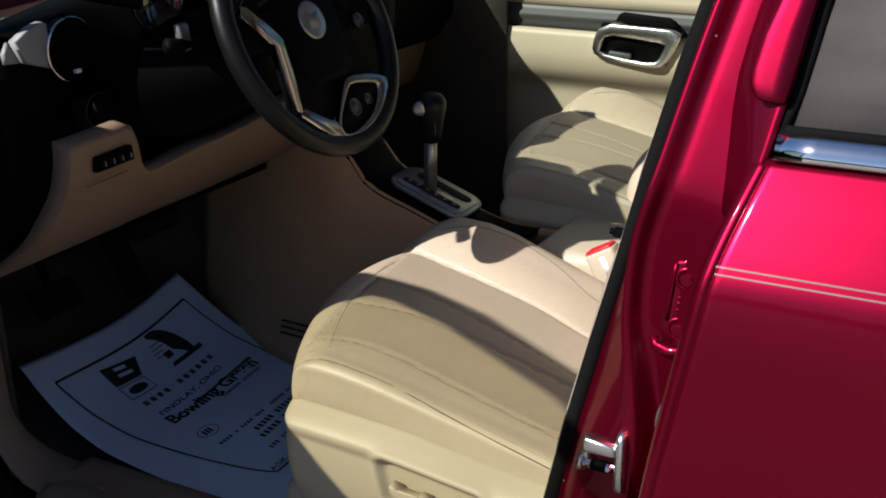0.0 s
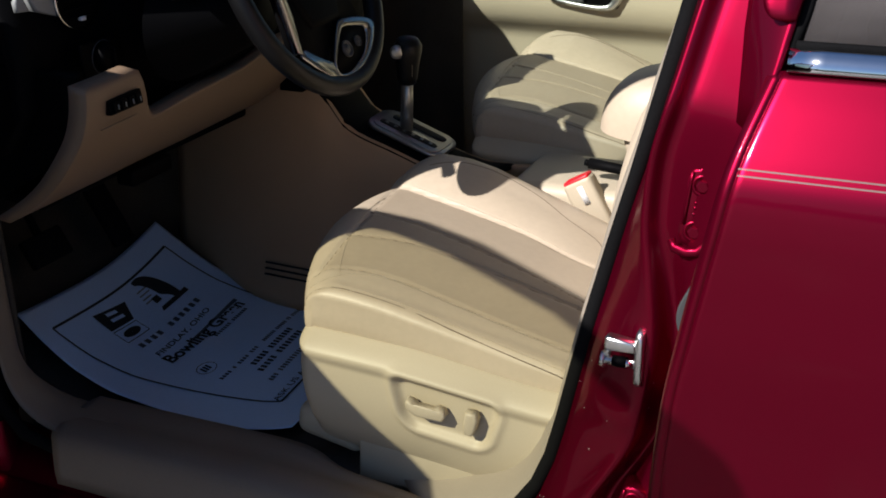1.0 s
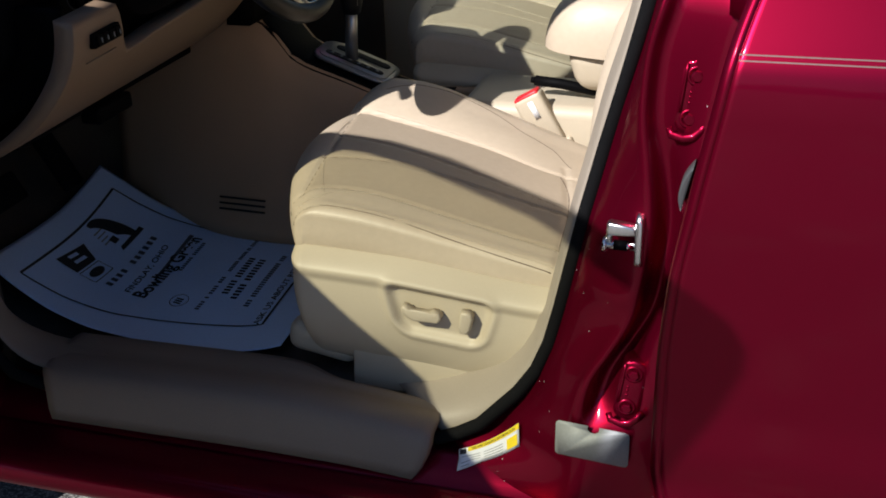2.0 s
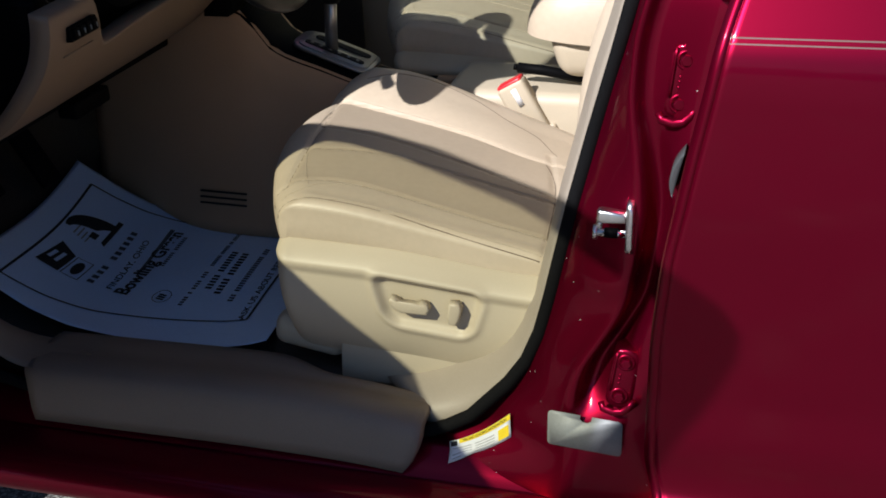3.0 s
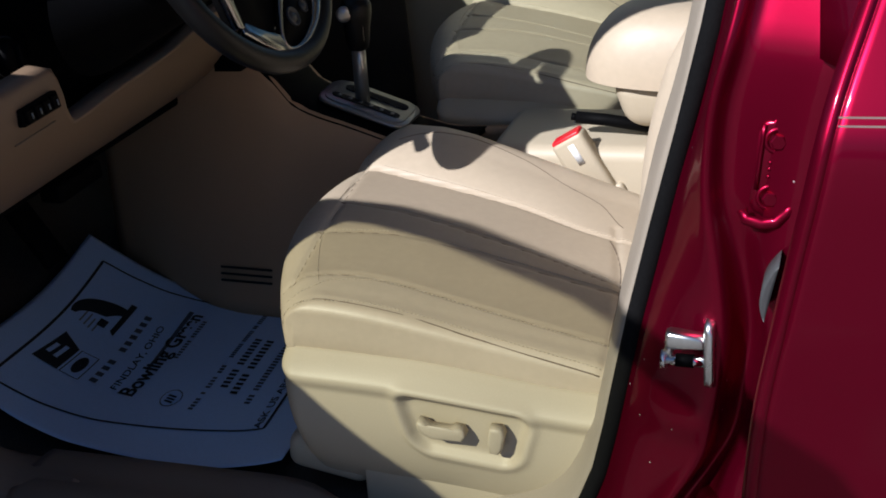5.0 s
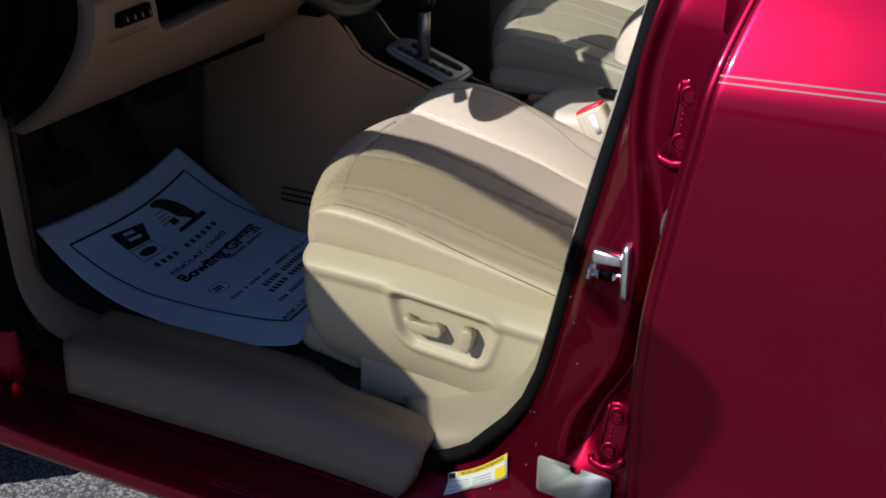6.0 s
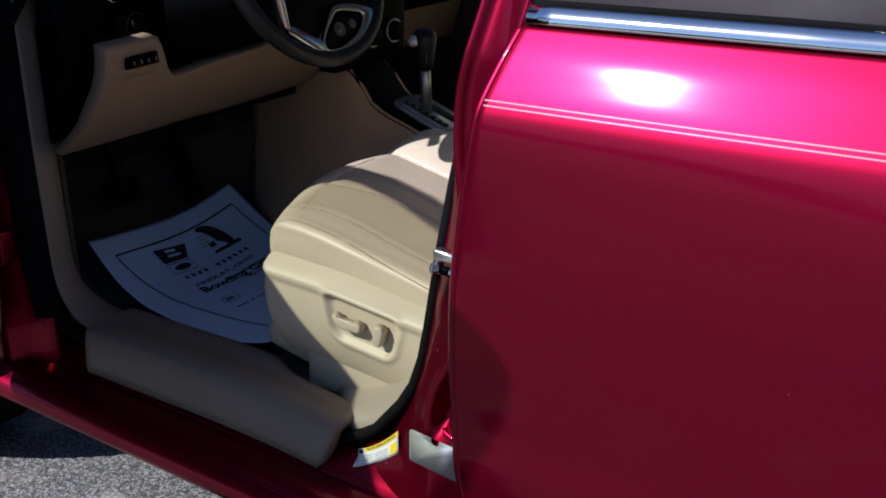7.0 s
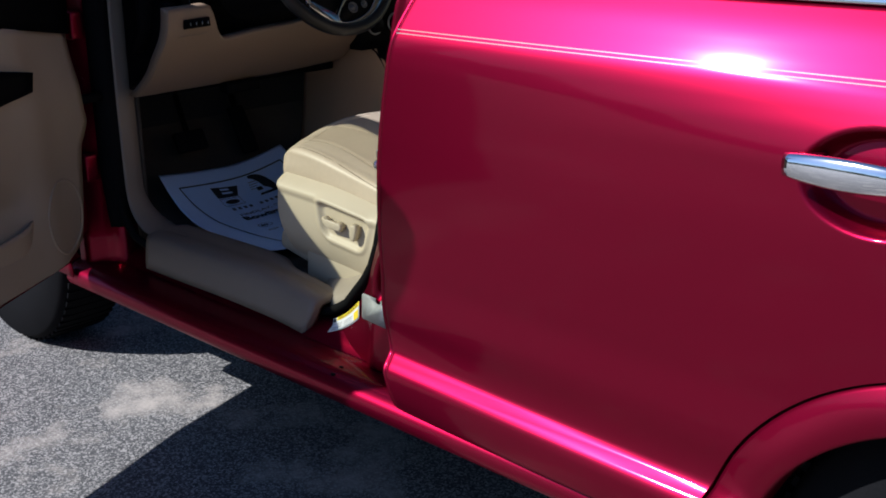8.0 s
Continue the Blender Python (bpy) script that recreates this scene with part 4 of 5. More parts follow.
def seat_cushion():
    """Sewn leather cushion: raised bolsters, a three-panel middle, seam grooves, rounded front."""
    W0, W1, XF, XB = 0.232, 0.775, -0.735, -0.175
    tilt = 0.185

    def groove(d, w=0.0045, h=0.006):
        return -h * math.exp(-(d / w) ** 2)

    def far_ramp(k, t):
        """Bolster beyond the far seam: rises at once from the seam, rolls over at its crown."""
        d = SEAM_D(min(1, max(0, t)))
        q = min(1, max(0, (k - d) / (0.94 - d)))
        return 1 - (1 - q) ** 2

    def top(y, x):
        k = (y - W0) / (W1 - W0)
        t = (x - XF) / (XB - XF)
        z = 0.742 - tilt * (x + 0.66)
        z += 0.005 * math.exp(-((k - 0.10) / 0.08) ** 2) + 0.060 * far_ramp(k, t) * min(1, 0.60 + 1.2 * t) * max(0, 1 - max(0, (t - 0.24) / 0.60))
        z += 0.016 * math.sin(math.pi * min(1, max(0, (k - 0.1) / 0.75))) - 0.006 * math.exp(-((t - 0.75) / 0.25) ** 2) * math.sin(math.pi * k)
        z -= 0.036 * max(0, 1 - max(0, t) / 0.42) ** 2 * max(0, 1 - k / 0.8)
        cross = SEAM_X(k)
        gate = 1 / (1 + math.exp(-(t - cross) / 0.006))
        z += groove(k - SEAM_A(t), 0.006, 0.0032) + groove(k - SEAM_D(t), 0.007, 0.0045) * gate
        z += groove(k - SEAM_B(t), 0.006, 0.0030) * gate + groove(k - SEAM_C(t), 0.006, 0.0030) * gate
        z += groove(t - cross, 0.006, 0.0035) / (1 + math.exp(-(k - 0.12) / 0.01))
        z += groove(k - SEAM_E(t), 0.004, 0.0012) + groove(t - SEAM_F(k), 0.008, 0.003) * (k < 0.7)
        return z

    rim = 0.055

    def f(u, v):
        # u, v in 0..1 over the top; outer margins fall away to the sides
        y = W0 + (W1 - W0) * u
        x = XF + bow(u) + (XB - XF - bow(u)) * v
        z = top(y, x)
        # the near side panel slopes off sharply at its seam
        e = (0.027 - (y - W0)) / 0.027
        fall = 0.026 * (0.5 * (e + math.sqrt(e * e + 0.006)) - 0.02) if e > -0.6 else 0
        for e, r, h in ((W1 - y, rim, 0.034), ((x - XF - bow(u)) * 0.9, rim, 0.034)):
            if e < r:
                fall = max(fall, h * (1 - math.sqrt(max(0, 1 - (1 - e / r) ** 2))))
        z -= fall
        if y < 0.250:  # upright near side below its seam
            y = 0.250 - 0.12 * (0.250 - y)
        return Vector((x, y, z))

    us = span(0, 1, 131)
    for q in (0.002, 0.004):
        us += [q, 1 - q]
    us = sorted(us)
    vs = [0, 0.002, 0.005, 0.01] + span(0.018, 1, 120)
    bm = bmesh.new()
    rows = []
    for v in vs:
        rows.append([bm.verts.new(f(u, v)) for u in us])
    nu = len(us)
    for a, b in zip(rows, rows[1:]):
        for i in range(nu - 1):
            bm.faces.new((a[i], a[i + 1], b[i + 1], b[i]))
    # skirt round the open edge
    loop = [r[0] for r in rows[::-1]] + rows[0][1:] + [r[-1] for r in rows[1:]]
    levels = [(0.006, 0.001), (0.016, 0.002), (0.028, 0.002), (0.045, -0.002), (0.065, -0.010), (0.10, -0.030)]
    ctr = Vector((-0.42, 0.503, 0))
    prev = loop
    base = [w.co.copy() for w in loop]
    n = len(loop)
    for drop, out in levels:
        ring = []
        for i, b in enumerate(base):
            t = (base[min(n - 1, i + 1)] - base[max(0, i - 1)])
            nrm = Vector((-t.y, t.x, 0))
            nrm = nrm.normalized() if nrm.length > 1e-7 else Vector((0, -1, 0))
            if nrm.dot(b - ctr) < 0:
                nrm = -nrm
            ring.append(bm.verts.new(Vector((b.x, b.y, b.z - drop)) + nrm * out))
        for i in range(n - 1):
            bm.faces.new((prev[i], prev[i + 1], ring[i + 1], ring[i]))
        prev = ring
    return bm, f


def stitches(curve, n, up=0.0004):
    """Short thread stitches along a sewn line."""
    bm = bmesh.new()
    for i in range(n):
        a, b = curve((i + 0.15) / n), curve((i + 0.80) / n)
        d = (b - a)
        L = d.length
        if L < 1e-5:
            continue
        m = axes((a + b) / 2 + Vector((0, 0, up)), d, (0, 0, 1))
        r = bmesh.ops.create_cube(bm, size=1)
        for w in r["verts"]:
            w.co = m @ Vector((w.co.x * L, w.co.y * 0.0007, w.co.z * 0.0006))
    return bm


def car_seat(name, label):
    s = thing(name, -0.42, 0.50, 0.44, label, "seat", "front seats")
    bm, f = seat_cushion()
    cushion = kid("cushion", bm, SEAT, s)
    along = lambda k, x: f(k, max(0.0, (x + 0.735 - bow(k)) / (0.56 - bow(k))))
    # thin dark tubes in the seam grooves: the shade of the folds as colour
    for seam, a0, a1 in ((SEAM_A, 0.05, 0.86), (SEAM_E, 0.10, 0.86), (SEAM_B, 0.105, 0.82), (SEAM_C, 0.10, 0.82), (SEAM_D, 0.09, 0.78)):
        kid("seam", tube([along(seam(t), -0.735 + 0.56 * t) - Vector((0, 0, 0.0004)) for t in span(a0, a1, 60)], 0.0011, 6), SEAM_SHADE, cushion)
    kid("seam", tube([along(k, -0.735 + 0.56 * SEAM_X(k)) - Vector((0, 0, 0.0004)) for k in span(0.13, 0.86, 60)], 0.0011, 6), SEAM_SHADE, cushion)
    kid("seam", tube([along(SEAM_G(t), -0.735 + 0.56 * t) - Vector((0, 0, 0.0004)) for t in span(0.14, 0.79, 60)], 0.0010, 6), SEAM_SHADE, cushion)
    back_seam = smooth_line([(0.12, 0.868), (0.14, 0.861), (0.335, 0.846), (0.45, 0.830), (0.537, 0.806), (0.607, 0.774)])
    kid("seam", tube([along(k, -0.735 + 0.56 * back_seam(k)) - Vector((0, 0, 0.0004)) for k in span(0.12, 0.607, 40)], 0.0012, 6), SEAM_SHADE, cushion)
    cushion.data.materials.append(INSERT)
    for face in cushion.data.polygons:
        c = face.center
        k, t = (c.y - 0.232) / 0.543, (c.x + 0.735) / 0.56
        if 0 < k < 1 and 0 < t < 1 and SEAM_A(t) < k < SEAM_D(t) and SEAM_X(k) < t < back_seam(k):
            face.material_index = 1
    for seam, off, a0 in ((SEAM_A, -0.011, 0.02), (SEAM_D, 0.011, 0.09), (SEAM_B, 0.009, 0.13), (SEAM_C, 0.009, 0.12), (SEAM_E, 0.009, 0.02)):
        kid("seam_stitching", stitches(lambda t: f(seam(a0 + (0.97 - a0) * t) + off, a0 + (0.97 - a0) * t), 90), THREAD, cushion)
    kid("seam_stitching", stitches(lambda t: f(0.13 + 0.62 * t, SEAM_X(0.13 + 0.62 * t) - 0.012), 60), THREAD, cushion)

    # backrest: padded shell leaning back, side bolsters proud
    def back(u, v):
        y = 0.250 + 0.515 * u
        z = 0.60 + 0.66 * v
        bol = (0.075 + 0.052 * min(1, max(0, (v - 0.25) / 0.4))) * (math.exp(-((u - 0.07) / 0.09) ** 2) + math.exp(-((u - 0.93) / 0.09) ** 2)) * (0.55 + 0.45 * math.sin(math.pi * min(1, 0.15 + v)))
        e = min(u, 1 - u) * 0.515
        q = 1 - min(1, e / 0.05)
        x = -0.130 + 0.17 * (v - 0.2) - bol + 0.055 * (1 - math.sqrt(max(0, 1 - q * q))) - 0.02 * math.sin(math.pi * v)
        x += 0.004 * math.exp(-((u - 0.2) / 0.012) ** 2) + 0.004 * math.exp(-((u - 0.8) / 0.012) ** 2)
        return Vector((x, y, z))

    kid("backrest", surf(back, span(0, 1, 60), span(0, 1, 50), (0.10, 0, 0.02)), SEAT, s)
    kid("headrest", rbox((0.10, 0.27, 0.18), 0.045, pose(0.08, 0.507, 1.40, 0, 10, 0), 5), SEAT, s)
    for y in (0.45, 0.56):
        kid("headrest_post", tube([(0.04, y, 1.22), (0.07, y, 1.36)], 0.007, 8), STEEL, s)

    # plastic side cover with a raised lip along its top
    cov = smooth_line([(-0.70, 0.644), (-0.66, 0.668), (-0.5, 0.664), (-0.24, 0.638), (-0.14, 0.646)])
    bot = smooth_line([(-0.70, 0.50), (-0.66, 0.487), (-0.60, 0.478), (-0.45, 0.468), (-0.30, 0.458), (-0.14, 0.46)])

    def cover(u, v):
        x = -0.664 + 0.552 * u
        a, b = bot(x), cov(x)
        if u < 0.08:
            a += 0.05 * (1 - u / 0.08) ** 2
        z = a + (b - a) * v
        y = 0.226 - 0.012 * math.sin(math.pi * min(1, v * 1.02)) + 0.02 * (1 - v) ** 4
        q = 1 - min(1, u / 0.05)
        y += 0.04 * (1 - math.sqrt(max(0, 1 - q * q)))
        # proud ledge that the leather sits behind
        q = min(1, max(0, (v - 0.76) / 0.09))
        y -= 0.006 * q * q * (3 - 2 * q)
        if v > 0.86:
            y += 0.026 * ((v - 0.86) / 0.14) ** 1.4
        # recessed switch field with a soft raised lip
        a2, b2 = x + 0.416, z - 0.580 + 0.10 * (x + 0.416)
        half = 0.083 - 0.30 * (0.042 - b2)
        qx, qz = abs(a2) - half + 0.018, abs(b2 - 0.005) - 0.034 + 0.018
        dd = math.hypot(max(qx, 0), max(qz, 0)) + min(max(qx, qz), 0) - 0.018
        y += 0.009 * (1 / (1 + math.exp(dd / 0.0026))) - 0.0035 * math.exp(-((dd - 0.009) / 0.007) ** 2)
        return Vector((x, y, z))

    sc = kid("side_cover", surf(cover, span(0, 1, 190), span(0, 1, 80), (0, 0.02, 0)), BEIGE_SEAT, s, "beige plastic seat side cover")
    # two power switches in the recess
    sw = axes((-0.442, 0.2190, 0.587), (1, 0.05, -0.09), (0.09, 0, 1))
    kid("seat_switch", prism([(-0.032, 0.008), (-0.030, 0.013), (-0.022, 0.012), (-0.015, 0.007), (0.010, 0.007), (0.016, 0.011), (0.026, 0.010), (0.031, 0.002), (0.026, -0.008), (-0.012, -0.010), (-0.022, -0.006), (-0.030, 0.0)], 0.016, 0.004, sw, 4), BEIGE_SEAT, sc)
    kid("recline_switch", prism([(-0.010, 0.018), (0.004, 0.019), (0.009, 0.010), (0.006, -0.010), (0.002, -0.018), (-0.009, -0.018), (-0.012, -0.004)], 0.016, 0.004, axes((-0.372, 0.2205, 0.582), (1, 0.05, -0.09), (0.09, 0, 1)), 4), BEIGE_SEAT, sc)
    # base: front foot cover, rails
    kid("front_cover", rbox((0.05, 0.36, 0.10), 0.015, pose(-0.66, 0.50, 0.51, 0, -14, 0)), BEIGE_SEAT, s)
    kid("rail_cover", rbox((0.12, 0.05, 0.055), 0.02, pose(-0.628, 0.270, 0.490, 0, 10, 0), 5), BEIGE_SEAT, s)
    kid("base_trim", rbox((0.235, 0.022, 0.085), 0.004, pose(-0.452, 0.246, 0.462, 0, 3, 0)), BEIGE_SEAT, s, "beige rail cover")
    kid("base_trim", rbox((0.17, 0.022, 0.080), 0.004, pose(-0.245, 0.248, 0.456, 0, 3, 0)), BEIGE_SEAT, s, "beige rail cover")
    for y in (0.262, 0.72):
        kid("seat_rail", rbox((0.40, 0.045, 0.05), 0.006, pose(-0.33, y, 0.458, 0, 2, 0)), BLACK, s)
    return s


driver = car_seat("driver_seat", "beige leather driver seat with power switches, sunlit")
passenger = copy_thing(driver, pose(-0.470, 1.275, 0.505))
passenger.name = "passenger_seat"
tagged(passenger, "beige leather passenger seat beyond the console", "seat", "front seats")
for o in list(passenger.children_recursive):
    if o.name.split(".")[0] in ("seat_switch", "recline_switch"):
        bpy.data.objects.remove(o)


# ---- dashboard ----
def dashboard():
    back = lambda y: -0.17 * min(1, max(0, (y - 0.80) / 0.35)) ** 1.3
    d = thing("dashboard", -1.0, 0.9, 0.9, "dark upper dashboard with beige lower panel", "dashboard")

    # dark upper body across the cabin
    prof = [(-1.36, 1.10), (-1.22, 1.165), (-1.07, 1.190), (-0.985, 1.185), (-0.958, 1.15), (-0.952, 1.05), (-0.955, 0.98), (-1.0, 0.92)]
    kid("upper_body", surf(lambda u, v: Vector((prof[v][0] + back(0.135 + 1.545 * u) * (v > 1) - (0.078 * min(1, max(0, (0.20 - u) / 0.075)) if v > 2 else 0), 0.135 + 1.545 * u, prof[v][1] + (0.02 if v in (1, 2) else 0) * math.exp(-((u - 0.22) / 0.12) ** 2) - (0.038 if v < 5 else 0) * max(0, 1 - u / 0.25) ** 0.7)), span(0, 1, 40), range(len(prof)), (-0.02, 0, -0.01)), BLACK, d, "black grained upper dashboard")

    # beige knee panel curving under, cut out for the column
    zt = smooth_line([(0.10, 1.028), (0.20, 1.030), (0.254, 1.032), (0.262, 1.02), (0.285, 0.965), (0.31, 0.945), (0.40, 0.955), (0.54, 0.965), (0.62, 0.98), (0.70, 0.99), (0.80, 0.99)])
    zb = smooth_line([(0.08, 0.800), (0.25, 0.800), (0.48, 0.802), (0.80, 0.82)])
    yl = smooth_line([(0.82, 0.150), (0.88, 0.140), (0.93, 0.130), (0.97, 0.135), (1.03, 0.137)])

    def knee(u, v):
        z0 = 0.83 + 0.2 * v
        a = yl(z0)
        y = a + (0.80 - a) * u
        z = zb(y) + (zt(y) - zb(y)) * v
        x = -0.915 - 0.02 * (y - 0.1) - 0.195 * min(1, max(0, (1.03 - z) / 0.23)) ** 2.2
        return Vector((x, y, z))

    ys = span(0, 0.12, 24) + span(0.13, 1, 70)
    kp = kid("knee_panel", surf(knee, ys, span(0, 1, 24), (-0.03, 0, 0.004)), BEIGE_SHADED, d, "beige lower dash panel")
    kid("panel_line", rbox((0.003, 0.080, 0.0014), 0.0005, pose(-0.921, 0.205, 0.965, 2, 0, 0)), SEAM_SHADE, kp)
    # black end cap beside the knee panel
    kid("end_cap", surf(lambda u, v: Vector((-0.960 - 0.225 * u, 0.168 + 0.004 * u, 0.935 - 0.13 * u + (0.105 + 0.13 * u) * v)), span(0, 1, 8), span(0, 1, 16), (0, 0.02, 0)), BLACK, d)
    # rocker switches
    sp = kid("switch_panel", rbox((0.012, 0.070, 0.022), 0.002, pose(-0.917, 0.2145, 0.993, 2, -6, -2)), BLACK, kp, "black panel of four small switches")
    for i in range(4):
        kid("switch", rbox((0.008, 0.013, 0.016), 0.0015, pose(-0.910, 0.1885 + 0.0165 * i, 0.9925 + 0.0006 * i, 0, -6, 0)), BLACK, sp)
        kid("switch_mark", rbox((0.001, 0.0016, 0.007), 0, pose(-0.9055, 0.190 + 0.0165 * i, 0.993, 0, -6, 0)), LABEL_GREY, sp)
    # round vent with chrome ring and slats
    vm = axes((-1.020, 0.261, 1.129), (0, 1, 0), (0.0, 0, 1))
    vent = kid("air_vent", lathe([(0.043, -0.02), (0.043, 0.003), (0.036, 0.000), (0.0, -0.006)], 40, vm), BLACK, d, "round black air vent with chrome ring")
    kid("ring", tube([vm @ Vector((0.0445 * math.cos(t), 0.0445 * math.sin(t), 0)) for t in span(0, 2 * math.pi * 39 / 40, 40)], 0.0024, 8, closed=True, up=(1, 0, 0)), CHROME, vent)
    for i in range(5):
        kid("vent_slat", rbox((0.066 - 0.004 * abs(i - 2) ** 2, 0.003, 0.006), 0.001, vm @ pose(0, -0.026 + 0.013 * i, 0.003, 25, 0, 0)), BLACK, vent)
    kid("vent_tab", rbox((0.010, 0.006, 0.008), 0.001, vm @ pose(0, -0.030, 0.006)), LABEL_WHITE, vent)
    tm = axes((-1.036, 0, 0), (0, 1, 0), (0, 0, 1))
    kid("vent_trim", prism([(0.165, 1.155), (0.181, 1.123), (0.226, 1.107), (0.224, 1.172), (0.217, 1.175), (0.193, 1.170)], 0.014, 0.003, tm), LABEL_GREY, d, "silver vent surround")
    kid("trim_end", prism([(0.159, 1.155), (0.149, 1.140), (0.151, 1.126), (0.175, 1.124)], 0.008, 0.003, tm), LABEL_GREY, d)
    # headlamp knob on a small black plate
    km = axes((-1.000, 0.279, 1.038), (0, 1, 0), (0, 0, 1))
    kid("lamp_plate", rbox((0.095, 0.055, 0.006), 0.004, km @ pose(0.0, 0.0, -0.002)), BLACK, d)
    kn = kid("lamp_knob", lathe([(0.024, 0.0), (0.022, 0.014), (0.018, 0.018), (0.0, 0.018)], 28, km), BLACK, d, "black headlamp knob")
    kid("ring", tube([km @ Vector((0.0255 * math.cos(t), 0.0255 * math.sin(t), 0.001)) for t in span(0, 2 * math.pi * 31 / 32, 32)], 0.0009, 6, closed=True, up=(1, 0, 0)), CAP_GREY, kn)
    kid("grip", rbox((0.006, 0.034, 0.012), 0.002, km @ pose(0, 0, 0.020)), BLACK, kn)
    # column shroud
    def shroud(u, v):
        a = 2 * math.pi * u
        k = 1 - 0.42 * v
        x = -0.95 + 0.11 * v
        return Vector((x - 0.02 * math.cos(a), 0.44 + 0.04 * v + (0.150 * k) * math.cos(a) * (abs(math.cos(a)) ** -0.25 if abs(math.cos(a)) > 0.05 else 1), 1.07 + 0.020 * v + (0.092 * k) * math.sin(a)))
    bm = surf(shroud, span(0, 39 / 40, 40), [0, 0.3, 0.6, 0.85, 0.95, 1.0], closed_u=True)
    bm.faces.new([w for w in bm.verts][-40:])
    kid("column_shroud", bm, BLACK, d, "black steering column shroud")
    kid("stalk", tube([(-0.87, 0.42, 1.12), (-0.87, 0.33, 1.135), (-0.865, 0.29, 1.14)], lambda s: 0.006 + 0.003 * s, 10, flat=1.4), BLACK, d, "black indicator stalk")
    kid("stalk_end", rbox((0.012, 0.022, 0.040), 0.004, pose(-0.872, 0.331, 1.146, 0, -10, 0)), SILVER, d, "grey stalk end")
    # instrument hood and dials
    kid("instrument_hood", surf(lambda u, v: Vector((-0.90 - 0.16 * v, 0.28 + 0.36 * u, 1.19 + 0.075 * math.sin(math.pi * u) ** 0.6 + 0.01 * v)), span(0, 1, 24), span(0, 1, 6), (0, 0, 0.015)), BLACK, d)
    for y in (0.37, 0.52):
        kid("dial", lathe([(0.052, 0), (0.055, 0.008), (0.050, 0.010), (0.047, 0.004), (0.0, 0.003)], 32, axes((-0.955, y, 1.195), (0, 1, 0), (0, 0, 1))), LENS, d, "dark instrument dial")
    # centre stack with round controls
    kid("control_panel", surf(lambda u, v: Vector((-0.935 - 0.03 * (1 - v), 0.78 + 0.24 * u, 0.86 + 0.33 * v)), span(0, 1, 10), span(0, 1, 10), (-0.05, 0, 0)), BLACK, d, "black centre stack")
    for i in range(3):
        cm = axes((-0.945, 0.815 + 0.075 * i, 0.93), (0, 1, 0), (0, 0, 1))
        ck = kid("climate_knob", lathe([(0.022, 0), (0.020, 0.016), (0.0, 0.016)], 24, cm), BLACK, d, "black climate knob with silver ring")
        kid("ring", tube([cm @ Vector((0.026 * math.cos(t), 0.026 * math.sin(t), 0.002)) for t in span(0, 2 * math.pi * 31 / 32, 32)], 0.0026, 6, closed=True, up=(1, 0, 0)), SILVER, ck)
    kid("glovebox", surf(lambda u, v: Vector((-1.00 + back(1.04 + 0.56 * u) - 0.07 * (1 - v) ** 2, 1.04 + 0.56 * u, 0.80 + 0.33 * v)), span(0, 1, 14), span(0, 1, 12), (-0.03, 0, 0)), BEIGE_SHADED, d, "tan glovebox lid")
    kid("underside", rbox((0.42, 0.58, 0.02), 0.004, pose(-1.32, 0.51, 0.825, 0, 6, 0)), BLACK, d)
    kid("knee_duct", rbox((0.04, 0.11, 0.03), 0.006, pose(-1.10, 0.46, 0.790)), BLACK, d)
    return d


dashboard()


